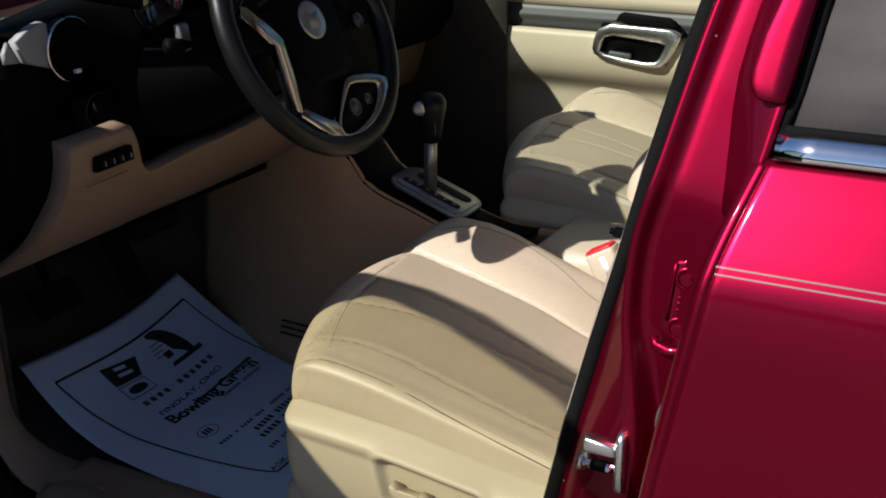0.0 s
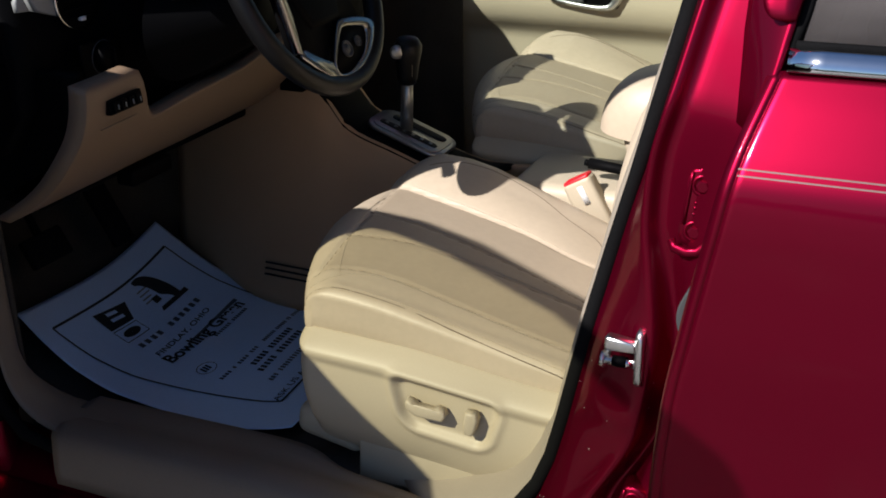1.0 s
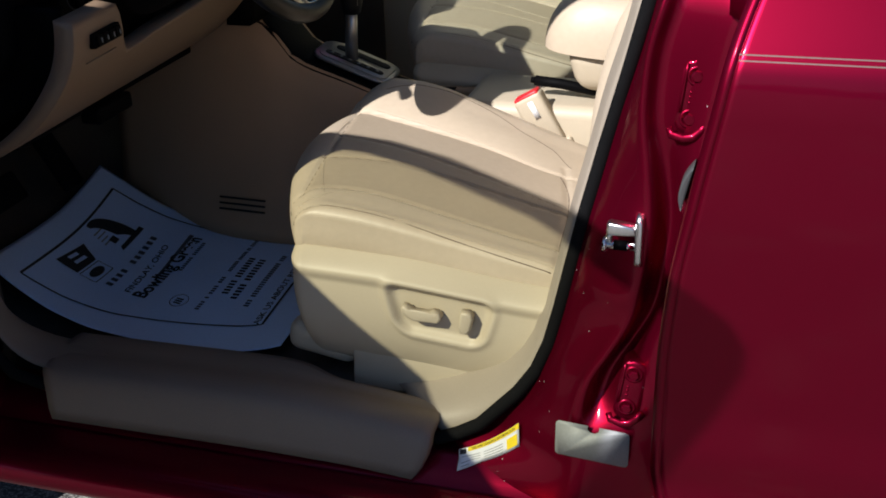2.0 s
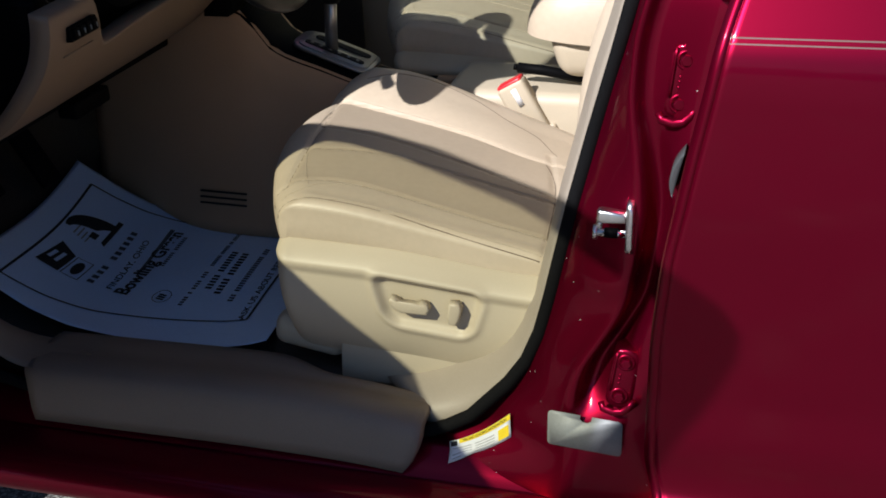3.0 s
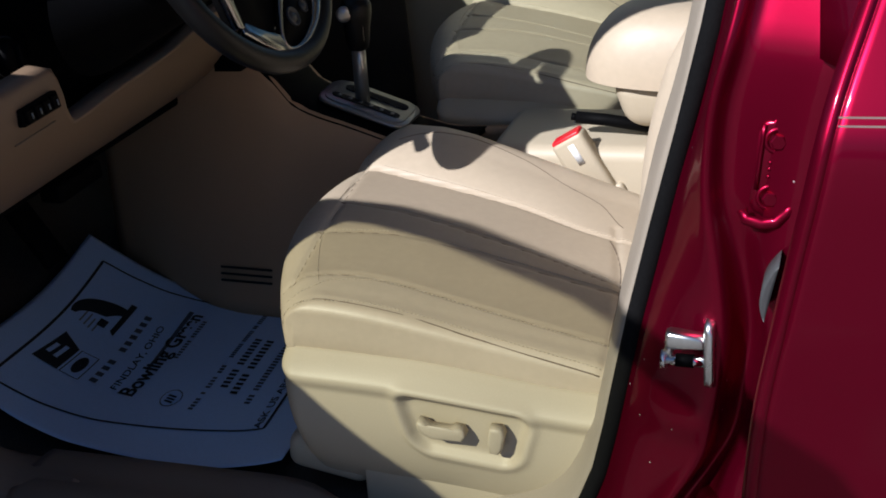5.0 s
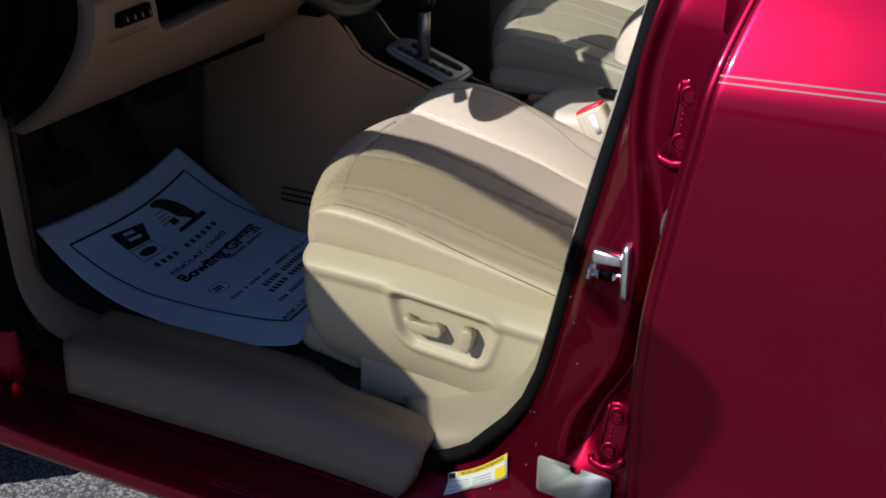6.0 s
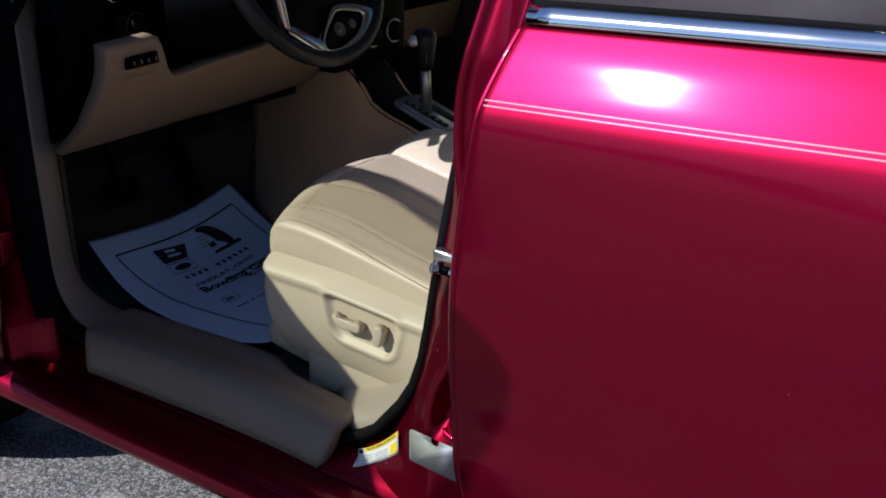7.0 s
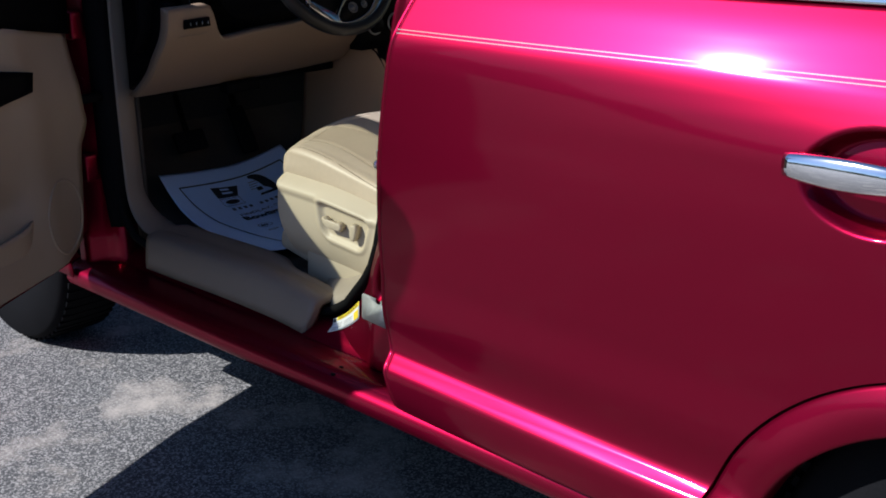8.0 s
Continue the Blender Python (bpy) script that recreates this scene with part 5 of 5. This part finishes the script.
def steering_wheel():
    c, tilt = Vector((-0.815, 0.521, 1.121)), radians(24)
    w = thing("steering_wheel", c.x, c.y, c.z, "black leather steering wheel with silver lower spokes", "steering wheel")
    up = Vector((-math.sin(tilt), 0, math.cos(tilt)))
    right = Vector((0, 1, 0))
    out = Vector((math.cos(tilt), 0, math.sin(tilt)))
    P = lambda a, b, h=0.0: c + right * a + up * b + out * h
    rim = [P(0.184 * math.cos(t), 0.184 * math.sin(t), 0.03) for t in span(0, 2 * math.pi * 63 / 64, 64)]
    kid("rim", tube(rim, 0.0165, 14, closed=True, up=tuple(out)), WHEEL_LEATHER, w, "black leather-wrapped rim")
    hm = axes(c + out * 0.0, right, up)
    hub = kid("hub", prism([(-0.075, 0.045), (-0.055, 0.062), (0.055, 0.062), (0.075, 0.045), (0.072, -0.02), (0.045, -0.085), (-0.045, -0.085), (-0.072, -0.02)], 0.038, 0.012, hm, 4), BLACK, w, "black airbag cover")
    kid("badge", lathe([(0.030, 0.0), (0.030, 0.003), (0.026, 0.004), (0.0, 0.004)], 32, hm @ pose(0, 0.012, 0.037)), SILVER, hub, "round silver badge")
    kid("badge_mark", prism([(-0.014, -0.012), (0.014, -0.012), (0.014, 0.012), (-0.002, 0.006), (-0.014, 0.012)], 0.0015, 0, hm @ pose(0, 0.012, 0.041)), LABEL_GREY, hub)
    for sgn in (-1, 1):
        kid("side_spoke", prism([(sgn * a, b) for a, b in ((0.06, 0.045), (0.17, 0.028), (0.17, -0.012), (0.065, -0.02))][::sgn], 0.020, 0.004, hm @ pose(0, 0, 0.012)), BLACK, w)
        for i in range(3):
            kid("button", rbox((0.014, 0.010, 0.006), 0.002, hm @ pose(sgn * (0.098 + 0.018 * (i % 2)), 0.022 - 0.016 * i, 0.033)), BLACK, w)
    # flat bright trims: bent strip down the spoke, band under the airbag, frame round the switches
    kid("lower_spoke", prism([(-0.153, 0.040), (-0.136, 0.019), (-0.116, -0.006), (-0.105, -0.009), (-0.119, -0.109), (-0.106, -0.115), (-0.093, -0.057), (-0.088, -0.019), (-0.085, -0.003), (-0.108, 0.023), (-0.135, 0.052), (-0.147, 0.056)], 0.010, 0.0014, hm @ pose(0, 0, 0.031), 2), TRIM, w, "bright spoke trim")
    kid("lower_trim", prism([(-0.110, -0.112), (-0.113, -0.120), (-0.086, -0.143), (-0.062, -0.161), (-0.034, -0.169), (-0.039, -0.154), (-0.039, -0.143), (-0.059, -0.136), (-0.080, -0.124), (-0.098, -0.108)], 0.010, 0.0014, hm @ pose(0, 0, 0.031), 2), TRIM, w, "bright lower wheel trim")
    outer = [(-0.037, -0.149), (-0.018, -0.127), (0.012, -0.097), (0.029, -0.084), (0.081, -0.089), (0.123, -0.101), (0.135, -0.113), (0.120, -0.129), (0.092, -0.152), (0.056, -0.167), (0.012, -0.176), (-0.024, -0.172), (-0.037, -0.166)]
    inner = [(-0.033, -0.150), (-0.012, -0.128), (0.015, -0.107), (0.031, -0.097), (0.085, -0.107), (0.095, -0.110), (0.102, -0.116), (0.087, -0.132), (0.073, -0.143), (0.056, -0.153), (0.011, -0.167), (-0.021, -0.168), (-0.033, -0.163)]
    kid("switch_frame", loop_frame(outer, inner, 0.031, 0.041, hm), TRIM, w, "bright switch surround")
    kid("switch_face", prism(inner[::-1], 0.006, 0, hm @ pose(0, 0, 0.029)), BLACK, w)
    for a, b, r in ((0.023, -0.133, 0.014), (0.062, -0.128, 0.009), (0.118, -0.006, 0.012)):
        kid("thumb_dial", lathe([(r, 0), (r, 0.004), (r * 0.86, 0.005), (r * 0.82, 0.002), (r * 0.5, 0.002), (r * 0.45, 0.004), (0.0, 0.004)], 24, hm @ pose(a, b, 0.034)), CAP_GREY, w)
    kid("hub_skirt", prism([(0.09, 0.02), (-0.085, 0.0), (-0.106, -0.113), (-0.06, -0.138), (-0.037, -0.148), (0.012, -0.098), (0.11, -0.096)], 0.018, 0.004, hm @ pose(0, 0, 0.012)), BLACK, w)
    return w


steering_wheel()


# ---- console, selector, armrest, buckle ----
def centre_console():
    k = thing("centre_console", -0.6, 0.9, 0.44, "beige and black centre console", "console")
    top = smooth_line([(-1.10, 0.90), (-0.96, 0.855), (-0.90, 0.787), (-0.80, 0.750), (-0.70, 0.715), (-0.64, 0.702), (-0.30, 0.70), (0.1, 0.70)])
    left = smooth_line([(-1.35, 0.90), (-1.15, 0.850), (-1.0, 0.825), (-0.85, 0.815), (-0.70, 0.818), (-0.5, 0.80), (0.1, 0.80)])
    flare = smooth_line([(-1.35, 0.06), (-1.0, 0.115), (-0.8, 0.10), (-0.5, 0.03), (0.1, 0.01)])
    for sgn in (1, -1):
        def f(u, v):
            y = left(u) - flare(u) * (1 - v) ** 1.5
            y += 0.012 * max(0, v - 0.85) / 0.15
            z = 0.43 + (top(u) - 0.43) * v
            return Vector((u, y if sgn > 0 else 1.79 - y, z))
        kid("side_panel", surf(f, span(-1.35, 0.10, 50), span(0, 1, 20), (0, 0.02 * sgn, 0)), CONSOLE, k, "tan console side")
    kid("console_deck", surf(lambda u, v: Vector((u, left(u) + 0.010 + (1.77 - 2 * left(u)) * v, top(u) - 0.004 + 0.012 * math.sin(math.pi * v) ** 0.5)), span(-1.10, -0.60, 30), span(0, 1, 16), (0, 0, -0.01)), BLACK, k, "black console deck")
    kid("console_tray", rbox((0.60, 0.205, 0.29), 0.022, pose(-0.25, 0.895, 0.585), 4), BEIGE_SEAT, k, "beige console top")
    # selector gate
    gm = axes((-0.796, 0.908, 0.757), (1, 0, -0.36), (0.0, 1, 0))
    gate = kid("selector_bezel", prism(rounded(0.168, 0.112, 0.028), 0.007, 0.003, gm), SILVER, k, "satin silver selector surround")
    kid("gate_plate", prism(rounded(0.150, 0.094, 0.022), 0.003, 0.001, gm @ pose(0.0, 0, 0.0065)), SILVER, gate, "brushed silver gate plate")
    kid("gate_slot", prism(rounded(0.120, 0.022, 0.009), 0.004, 0.001, gm @ pose(0.004, 0.021, 0.0075)), DARK, gate)
    kid("gate_slot", prism(rounded(0.128, 0.016, 0.007), 0.004, 0.001, gm @ pose(0.0, -0.022, 0.0075)), DARK, gate)
    for i in range(6):
        kid("gate_mark", rbox((0.006, 0.007, 0.001), 0, gm @ pose(-0.050 + 0.020 * i, -0.022, 0.0120)), LABEL_GREY, gate)
    # floor vents low on the side
    for i in range(3):
        kid("vent_slot", rbox((0.105, 0.004, 0.003), 0.001, pose(-1.0, 0.7275 + 0.0035 * i, 0.486 + 0.0115 * i, 60, 0, -2)), DARK, k)
    # armrest box, padded lid
    def lid(u, v):
        a = 2 * math.pi * u
        th = v / 12 * math.pi / 2
        r = max(0.0, math.cos(th)) ** 0.5 if v < 12 else 0.0
        h = 0.116 * math.sin(th)
        cx, cy = math.cos(a), math.sin(a)
        x = -0.20 + 0.195 * r * (abs(cx) ** 0.6) * (1 if cx > 0 else -1)
        y = 0.895 + 0.105 * r * (abs(cy) ** 0.6) * (1 if cy > 0 else -1)
        return Vector((x, y, 0.822 + h - 0.05 * (x + 0.2)))
    bm = surf(lid, span(0, 63 / 64, 64), range(13), closed_u=True)
    bmesh.ops.remove_doubles(bm, verts=bm.verts, dist=1e-5)
    kid("armrest_lid", bm, SEAT, k, "padded beige armrest lid")
    kid("armrest_box", rbox((0.30, 0.160, 0.085), 0.03, pose(-0.175, 0.895, 0.795), 5, (1.16, 1.14)), BEIGE_SEAT, k)
    hb = kid("brake_lever", tube([(-0.24, 0.85, 0.740), (-0.36, 0.85, 0.758), (-0.41, 0.85, 0.762)], 0.010, 12), BLACK, k, "black hand lever")
    kid("brake_button", tube([(-0.41, 0.85, 0.762), (-0.418, 0.85, 0.763)], 0.006, 10), BLACK, hb)
    return k


centre_console()


def gear_selector():
    g = thing("gear_selector", -0.812, 0.888, 0.76, "gear selector with black leather knob and silver shaft", "gear lever")
    kid("shaft", tube([(-0.806, 0.905, 0.765), (-0.800, 0.897, 0.82), (-0.793, 0.887, 0.878)], lambda s: 0.013 - 0.001 * s, 14, flat=1.25), SILVER, g, "satin silver shaft")
    kn = kid("knob", lathe([(0.0, -0.005), (0.018, -0.004), (0.021, 0.012), (0.023, 0.035), (0.027, 0.058), (0.027, 0.072), (0.020, 0.084), (0.0, 0.088)], 24, pose(-0.791, 0.884, 0.874, 6, 6, 0)), WHEEL_LEATHER, g, "black stitched leather knob")
    kid("knob_button", lathe([(0.0135, 0), (0.0135, 0.004), (0.010, 0.007), (0.0, 0.007)], 24, axes((-0.795, 0.852, 0.936), (0.85, 0.5, 0.1), (0, 0, 1))), SILVER, kn, "round silver release button")
    kid("knob_stitching", stitches(lambda t: Vector((-0.770 + 0.002 * t, 0.864, 0.887 + 0.065 * t)), 14, 0), THREAD, kn)
    return g


gear_selector()


def belt_buckle():
    b = thing("belt_buckle", -0.39, 0.79, 0.66, "beige seat belt buckle with red release", "belt buckle")
    m = pose(-0.385, 0.795, 0.700, 0, -30, 0)
    kid("housing", rbox((0.056, 0.036, 0.115), 0.008, m, 3), BEIGE_SEAT, b)
    kid("release", rbox((0.050, 0.030, 0.010), 0.004, m @ pose(0, 0, 0.056)), BUCKLE_RED, b, "red release button")
    kid("print_tag", rbox((0.011, 0.001, 0.036), 0, m @ pose(0.004, -0.0186, 0.028)), LABEL_WHITE, b)
    kid("stalk_cover", rbox((0.044, 0.026, 0.09), 0.006, m @ pose(0.012, 0, -0.09, 0, 6, 0)), BEIGE_SEAT, b)


belt_buckle()


# ---- far door ----
def far_door_trim():
    t = thing("passenger_door_trim", -0.6, 1.64, 0.8, "beige passenger door trim with chrome handle", "door trim")
    up = smooth_line([(0.43, 0.02), (0.80, 0.0), (0.86, -0.045), (0.90, -0.055), (0.955, -0.050), (0.965, -0.030), (1.01, -0.025), (1.03, -0.02), (1.18, 0.02)])
    kid("lower_panel", surf(lambda u, v: Vector((u, 1.645 + up(v), v)), span(-1.12, -0.02, 40), span(0.43, 0.955, 40), (0, 0.03, 0)), BEIGE_SEAT, t)
    kid("grip_band", surf(lambda u, v: Vector((u, 1.615 + 0.006 * math.sin(v * 9), 0.957 + 0.050 * v)), span(-1.12, -0.02, 30), span(0, 1, 6), (0, 0.03, 0)), CAP_GREY, t, "dark band across the door")
    kid("upper_panel", surf(lambda u, v: Vector((u, 1.620 + 0.03 * v, 1.009 + 0.15 * v)), span(-1.12, -0.02, 30), span(0, 1, 8), (0, 0.03, 0)), BEIGE_SEAT, t)
    hm = axes((0, 1.585, 0), (1, 0, 0), (0, 0, 1))
    outer = [(-0.738, 0.982), (-0.640, 0.981), (-0.548, 0.978), (-0.553, 0.945), (-0.580, 0.895), (-0.604, 0.887), (-0.680, 0.894), (-0.749, 0.904), (-0.759, 0.929)]
    inner = [(-0.724, 0.957), (-0.650, 0.951), (-0.581, 0.946), (-0.584, 0.935), (-0.596, 0.908), (-0.613, 0.899), (-0.680, 0.905), (-0.738, 0.914), (-0.736, 0.930)]
    h = kid("handle_surround", loop_frame(outer, inner, -0.012, 0.010, hm), STEEL, t, "satin chrome handle surround")
    kid("handle_cup", prism(outer[::-1], 0.003, 0, hm @ pose(0, 0, -0.008)), BLACK, h)
    kid("handle_lever", rbox((0.055, 0.014, 0.012), 0.004, pose(-0.690, 1.586, 0.912, 0, 4, 0)), CAP_GREY, h)
    # black slab stands for the shade inside the beige grip recess
    kid("pull_cup", prism([(-0.708, 0.986), (-0.555, 0.980), (-0.566, 0.994), (-0.580, 1.001), (-0.690, 1.007), (-0.698, 1.003)], 0.012, 0.004, hm @ pose(0, 0, -0.016)), BLACK, t, "grip recess with its inner shade as a black slab")
    return t


far_door_trim()


# ---- pedals ----
def pedals():
    for x, y, w, h, nm in ((-1.36, 0.46, 0.10, 0.06, "brake_pedal"), (-1.38, 0.66, 0.055, 0.15, "accelerator_pedal")):
        p = thing(nm, x, y, 0.55, "black rubber foot pedal", "pedal")
        kid("pad", rbox((0.02, w, h), 0.006, pose(x, y, 0.60, 0, -30, 0)), RUBBER, p)
        kid("arm", tube([(x - 0.01, y, 0.61), (x - 0.06, y, 0.72), (x - 0.05, y, 0.86)], 0.009, 8), BLACK, p)


pedals()


# ---- paper mat ----
# corners: page top-left, top-right, bottom-left, bottom-right
MC = [Vector((-1.315, 0.318, 0.0)), Vector((-1.362, 0.785, 0.0)), Vector((-0.720, 0.285, 0.0)), Vector((-0.740, 0.735, 0.0))]
mat_z = smooth_line([(-1.50, 0.600), (-1.36, 0.526), (-1.30, 0.494), (-1.24, 0.464), (-1.16, 0.437), (-1.07, 0.425), (-0.85, 0.424), (-0.76, 0.434), (-0.69, 0.450)])


def page(a, b, up=0.0):
    """A point of the mat: a across (0..1), b down the page (0..1)."""
    p = MC[0].lerp(MC[1], a).lerp(MC[2].lerp(MC[3], a), b)
    wave = 0.030 * math.sin(math.pi * b) * (1 - a) ** 2 * -1 + 0.006 * math.sin(math.pi * a) * (1 - b)
    y = p.y + wave * 0.9
    x = p.x
    z = mat_z(x) - 0.008 * math.sin(math.pi * a) * (1 - b) ** 2 + 0.030 * (1 - a) ** 3 * (1 - b) ** 1.5 + 0.014 * (1 - a) ** 3 * b ** 4 + 0.006 * a * a + 0.003 * math.sin(7 * a + 5 * b)
    return Vector((x, y, z + up))


def words(text, a0, b0, a1, b1, size, bold=0.0):
    """Lettering set on the page between two ends of its baseline; size as share of the page height."""
    cu = bpy.data.curves.new("lettering", "FONT")
    cu.body, cu.size, cu.offset = text, 1.0, bold
    ob = bpy.data.objects.new("lettering", cu)
    scene.collection.objects.link(ob)
    dg = bpy.context.evaluated_depsgraph_get()
    me = bpy.data.meshes.new_from_object(ob.evaluated_get(dg))
    bpy.data.objects.remove(ob)
    bm = bmesh.new()
    bm.from_mesh(me)
    bpy.data.meshes.remove(me)
    wide = max(w.co.x for w in bm.verts)
    for w in bm.verts:
        q = w.co.x / wide
        w.co = page(a0 + (a1 - a0) * q, b0 + (b1 - b0) * q - w.co.y * size, 0.0016)
    return bm


def quad(p00, p10, p01, p11, up=0.0016, nu=14, nv=4):
    """A printed patch between four page points."""
    def at(u, v):
        return page(*[(p00[i] * (1 - u) + p10[i] * u) * (1 - v) + (p01[i] * (1 - u) + p11[i] * u) * v for i in (0, 1)], up)
    return surf(at, span(0, 1, nu), span(0, 1, nv))


def rule(p, q, w, up=0.0016):
    """A printed line from p to q, w wide down the page."""
    d = Vector((q[0] - p[0], q[1] - p[1])).normalized()
    n = Vector((-d.y, d.x)) * w / 2
    return quad((p[0] - n.x, p[1] - n.y), (q[0] - n.x, q[1] - n.y), (p[0] + n.x, p[1] + n.y), (q[0] + n.x, q[1] + n.y), up, 40, 2)


def letters(name, counts, p, q, h, material, sheet):
    """Unreadable words as short bars, one for each character, along the line from p to q."""
    cells = sum(counts) + len(counts) - 1
    i = 0
    for count in counts:
        for k in range(count):
            a, b = (i + 0.18) / cells, (i + 0.74) / cells
            pa, pb = [(p[0] + (q[0] - p[0]) * t, p[1] + (q[1] - p[1]) * t) for t in (a, b)]
            kid(name, quad((pa[0], pa[1] - h), (pb[0], pb[1] - h), pa, pb, 0.0016, 2, 3), material, sheet)
            i += 1
        i += 1


def paper_mat():
    m = thing("paper_floor_mat", -1.05, 0.55, 0.455, "white printed paper mat on the footwell carpet", "floor mat")
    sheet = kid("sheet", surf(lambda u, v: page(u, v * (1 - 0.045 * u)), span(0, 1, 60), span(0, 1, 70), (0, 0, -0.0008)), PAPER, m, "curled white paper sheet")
    TL, TR, BL, BR = (0.084, 0.092), (0.905, 0.082), (0.209, 0.875), (0.960, 0.870)
    for p, q in ((TL, TR), (TR, BR), (BL, BR), (TL, BL)):
        kid("border_line", rule(p, q, 0.008), INK, sheet)
    kid("badge_block", quad((0.285, 0.118), (0.480, 0.132), (0.286, 0.196), (0.430, 0.199)), INK, sheet, "black square badge")
    for p, q in (((0.340, 0.140), (0.402, 0.145)), ((0.335, 0.166), (0.412, 0.170))):
        kid("badge_text_bar", rule(p, q, 0.013, 0.0024), PAPER, sheet)
    frame_pts = ((0.288, 0.204), (0.430, 0.207), (0.432, 0.262), (0.290, 0.262))
    for p, q in zip(frame_pts, frame_pts[1:] + frame_pts[:1]):
        kid("badge_frame", rule(p, q, 0.003), INK, sheet)
    kid("oval", surf(lambda u, v: page(0.361 + 0.050 * v * math.cos(u), 0.234 + 0.017 * v * math.sin(u), 0.0016), span(0, 2 * math.pi * 31 / 32, 32), [0.02, 0.5, 1.0], closed_u=True), INK, sheet)
    # arched ornament: a crescent that thickens down to a slab
    def arcf(t, k):
        th = radians(108 - 128 * t)
        r = 1 - k * (0.10 + 0.62 * math.sin(math.pi * min(1, 0.03 + 0.80 * t)) ** 1.3)
        return 0.622 + 0.112 * r * math.cos(th), 0.205 - 0.112 * r * math.sin(th)

    kid("arch_mark", surf(lambda u, v: page(*arcf(u, v), 0.0016), span(0, 1, 28), span(0, 1, 4)), INK, sheet, "black arched ornament")
    kid("arch_base", quad((0.590, 0.226), (0.768, 0.228), (0.572, 0.242), (0.768, 0.247)), INK, sheet)
    kid("small_block", quad((0.590, 0.180), (0.632, 0.180), (0.588, 0.206), (0.630, 0.206)), INK, sheet)
    for i in range(4):
        kid("faint_text_bar", rule((0.565 - 0.006 * i, 0.136 + 0.016 * i), (0.645 - 0.016 * i, 0.136 + 0.016 * i), 0.005), LABEL_GREY, sheet)
    # heading lines
    letters("heading_bar", (4, 6), (0.300, 0.311), (0.752, 0.308), 0.022, GREY_INK, sheet)
    kid("place_line", words("FINDLAY, OHIO", 0.306, 0.378, 0.710, 0.364, 0.030, 0.004), INK, sheet, "printed place name")
    kid("town_line", words("Bowling Green", 0.292, 0.436, 0.830, 0.450, 0.066, 0.028), INK, sheet, "bold printed town name")
    kid("town_smear", quad((0.470, 0.404), (0.842, 0.398), (0.450, 0.414), (0.842, 0.414), 0.0013), GREY_INK, sheet, "smudged dark print")
    letters("small_text_bar", (7, 7), (0.545, 0.474), (0.800, 0.476), 0.014, GREY_INK, sheet)
    kid("round_mark", surf(lambda u, v: page(0.326 + 0.048 * v * math.cos(u), 0.551 + 0.030 * v * math.sin(u), 0.0016), span(0, 2 * math.pi * 31 / 32, 32), [0.93, 1.0], closed_u=True), INK, sheet)
    for i in range(3):
        kid("round_mark_bar", quad((0.304 + 0.016 * i, 0.537), (0.313 + 0.016 * i, 0.537), (0.298 + 0.016 * i, 0.564), (0.307 + 0.016 * i, 0.564)), INK, sheet)
    letters("address_bar", (4, 1, 4, 3), (0.277, 0.636), (0.545, 0.640), 0.014, GREY_INK, sheet)
    letters("address_bar", (7, 6, 2, 5), (0.590, 0.640), (0.900, 0.645), 0.014, GREY_INK, sheet)
    letters("address_bar", (5, 8), (0.415, 0.688), (0.735, 0.686), 0.022, INK, sheet)
    letters("address_bar", (5, 8), (0.385, 0.728), (0.735, 0.724), 0.022, INK, sheet)
    letters("address_bar", (3, 16, 3), (0.340, 0.784), (0.800, 0.780), 0.017, GREY_INK, sheet)
    kid("slogan_line", words("ASK US ABOUT RED CARPET", 0.212, 0.862, 0.930, 0.846, 0.030, 0.004), INK, sheet, "printed slogan")
    return m


paper_mat()


# ---- label on the pillar foot ----
def tyre_label():
    lb = thing("tyre_label", -0.318, 0.125, 0.42, "white and yellow loading label stuck on the sill", "label")
    def P(u, v, up=0.0):
        x = -0.366 + 0.094 * u
        z = 0.380 + 0.026 * u + 0.028 * u * u + (0.025 + 0.013 * u) * v
        # its lower edge folds out over the sill step
        return Vector((x - 0.002 * v, 0.134 + 0.004 * v - 0.006 * u - 1.25 * max(0, 0.393 - z) * (1 - 0.6 * u) - up, z + up * 0.6))
    strip = lambda u0, v0, u1, v1, up: surf(lambda u, v: P(u, v, up), span(u0, u1, 10), span(v0, v1, 4))
    kid("sticker", surf(lambda u, v: P(u, v), span(0, 1, 14), span(0, 1, 5), (0, 0.0006, 0)), LABEL_WHITE, lb)
    kid("yellow_band", strip(0.16, 0.76, 1.0, 1.0, 0.0004), YELLOW, lb)
    kid("yellow_block", strip(0.80, 0.12, 0.97, 0.60, 0.0004), YELLOW, lb)
    kid("black_mark", strip(0.02, 0.66, 0.13, 0.97, 0.0004), INK, lb)
    for i in range(4):
        for u0, u1 in ((0.05, 0.36), (0.42, 0.74)):
            kid("text_bar", strip(u0, 0.10 + 0.13 * i, u1, 0.13 + 0.13 * i, 0.0004), LABEL_GREY, lb)
    cu = bpy.data.curves.new("lettering", "FONT")
    cu.body, cu.size = "TIRE AND LOADING INFORMATION", 1.0
    ob = bpy.data.objects.new("lettering", cu)
    scene.collection.objects.link(ob)
    me = bpy.data.meshes.new_from_object(ob.evaluated_get(bpy.context.evaluated_depsgraph_get()))
    bpy.data.objects.remove(ob)
    bm = bmesh.new()
    bm.from_mesh(me)
    bpy.data.meshes.remove(me)
    wide = max(w.co.x for w in bm.verts)
    for w in bm.verts:
        w.co = P(0.22 + 0.72 * w.co.x / wide, 0.81 + 0.14 * w.co.y / 0.7, 0.0008)
    kid("heading", bm, INK, lb)


tyre_label()
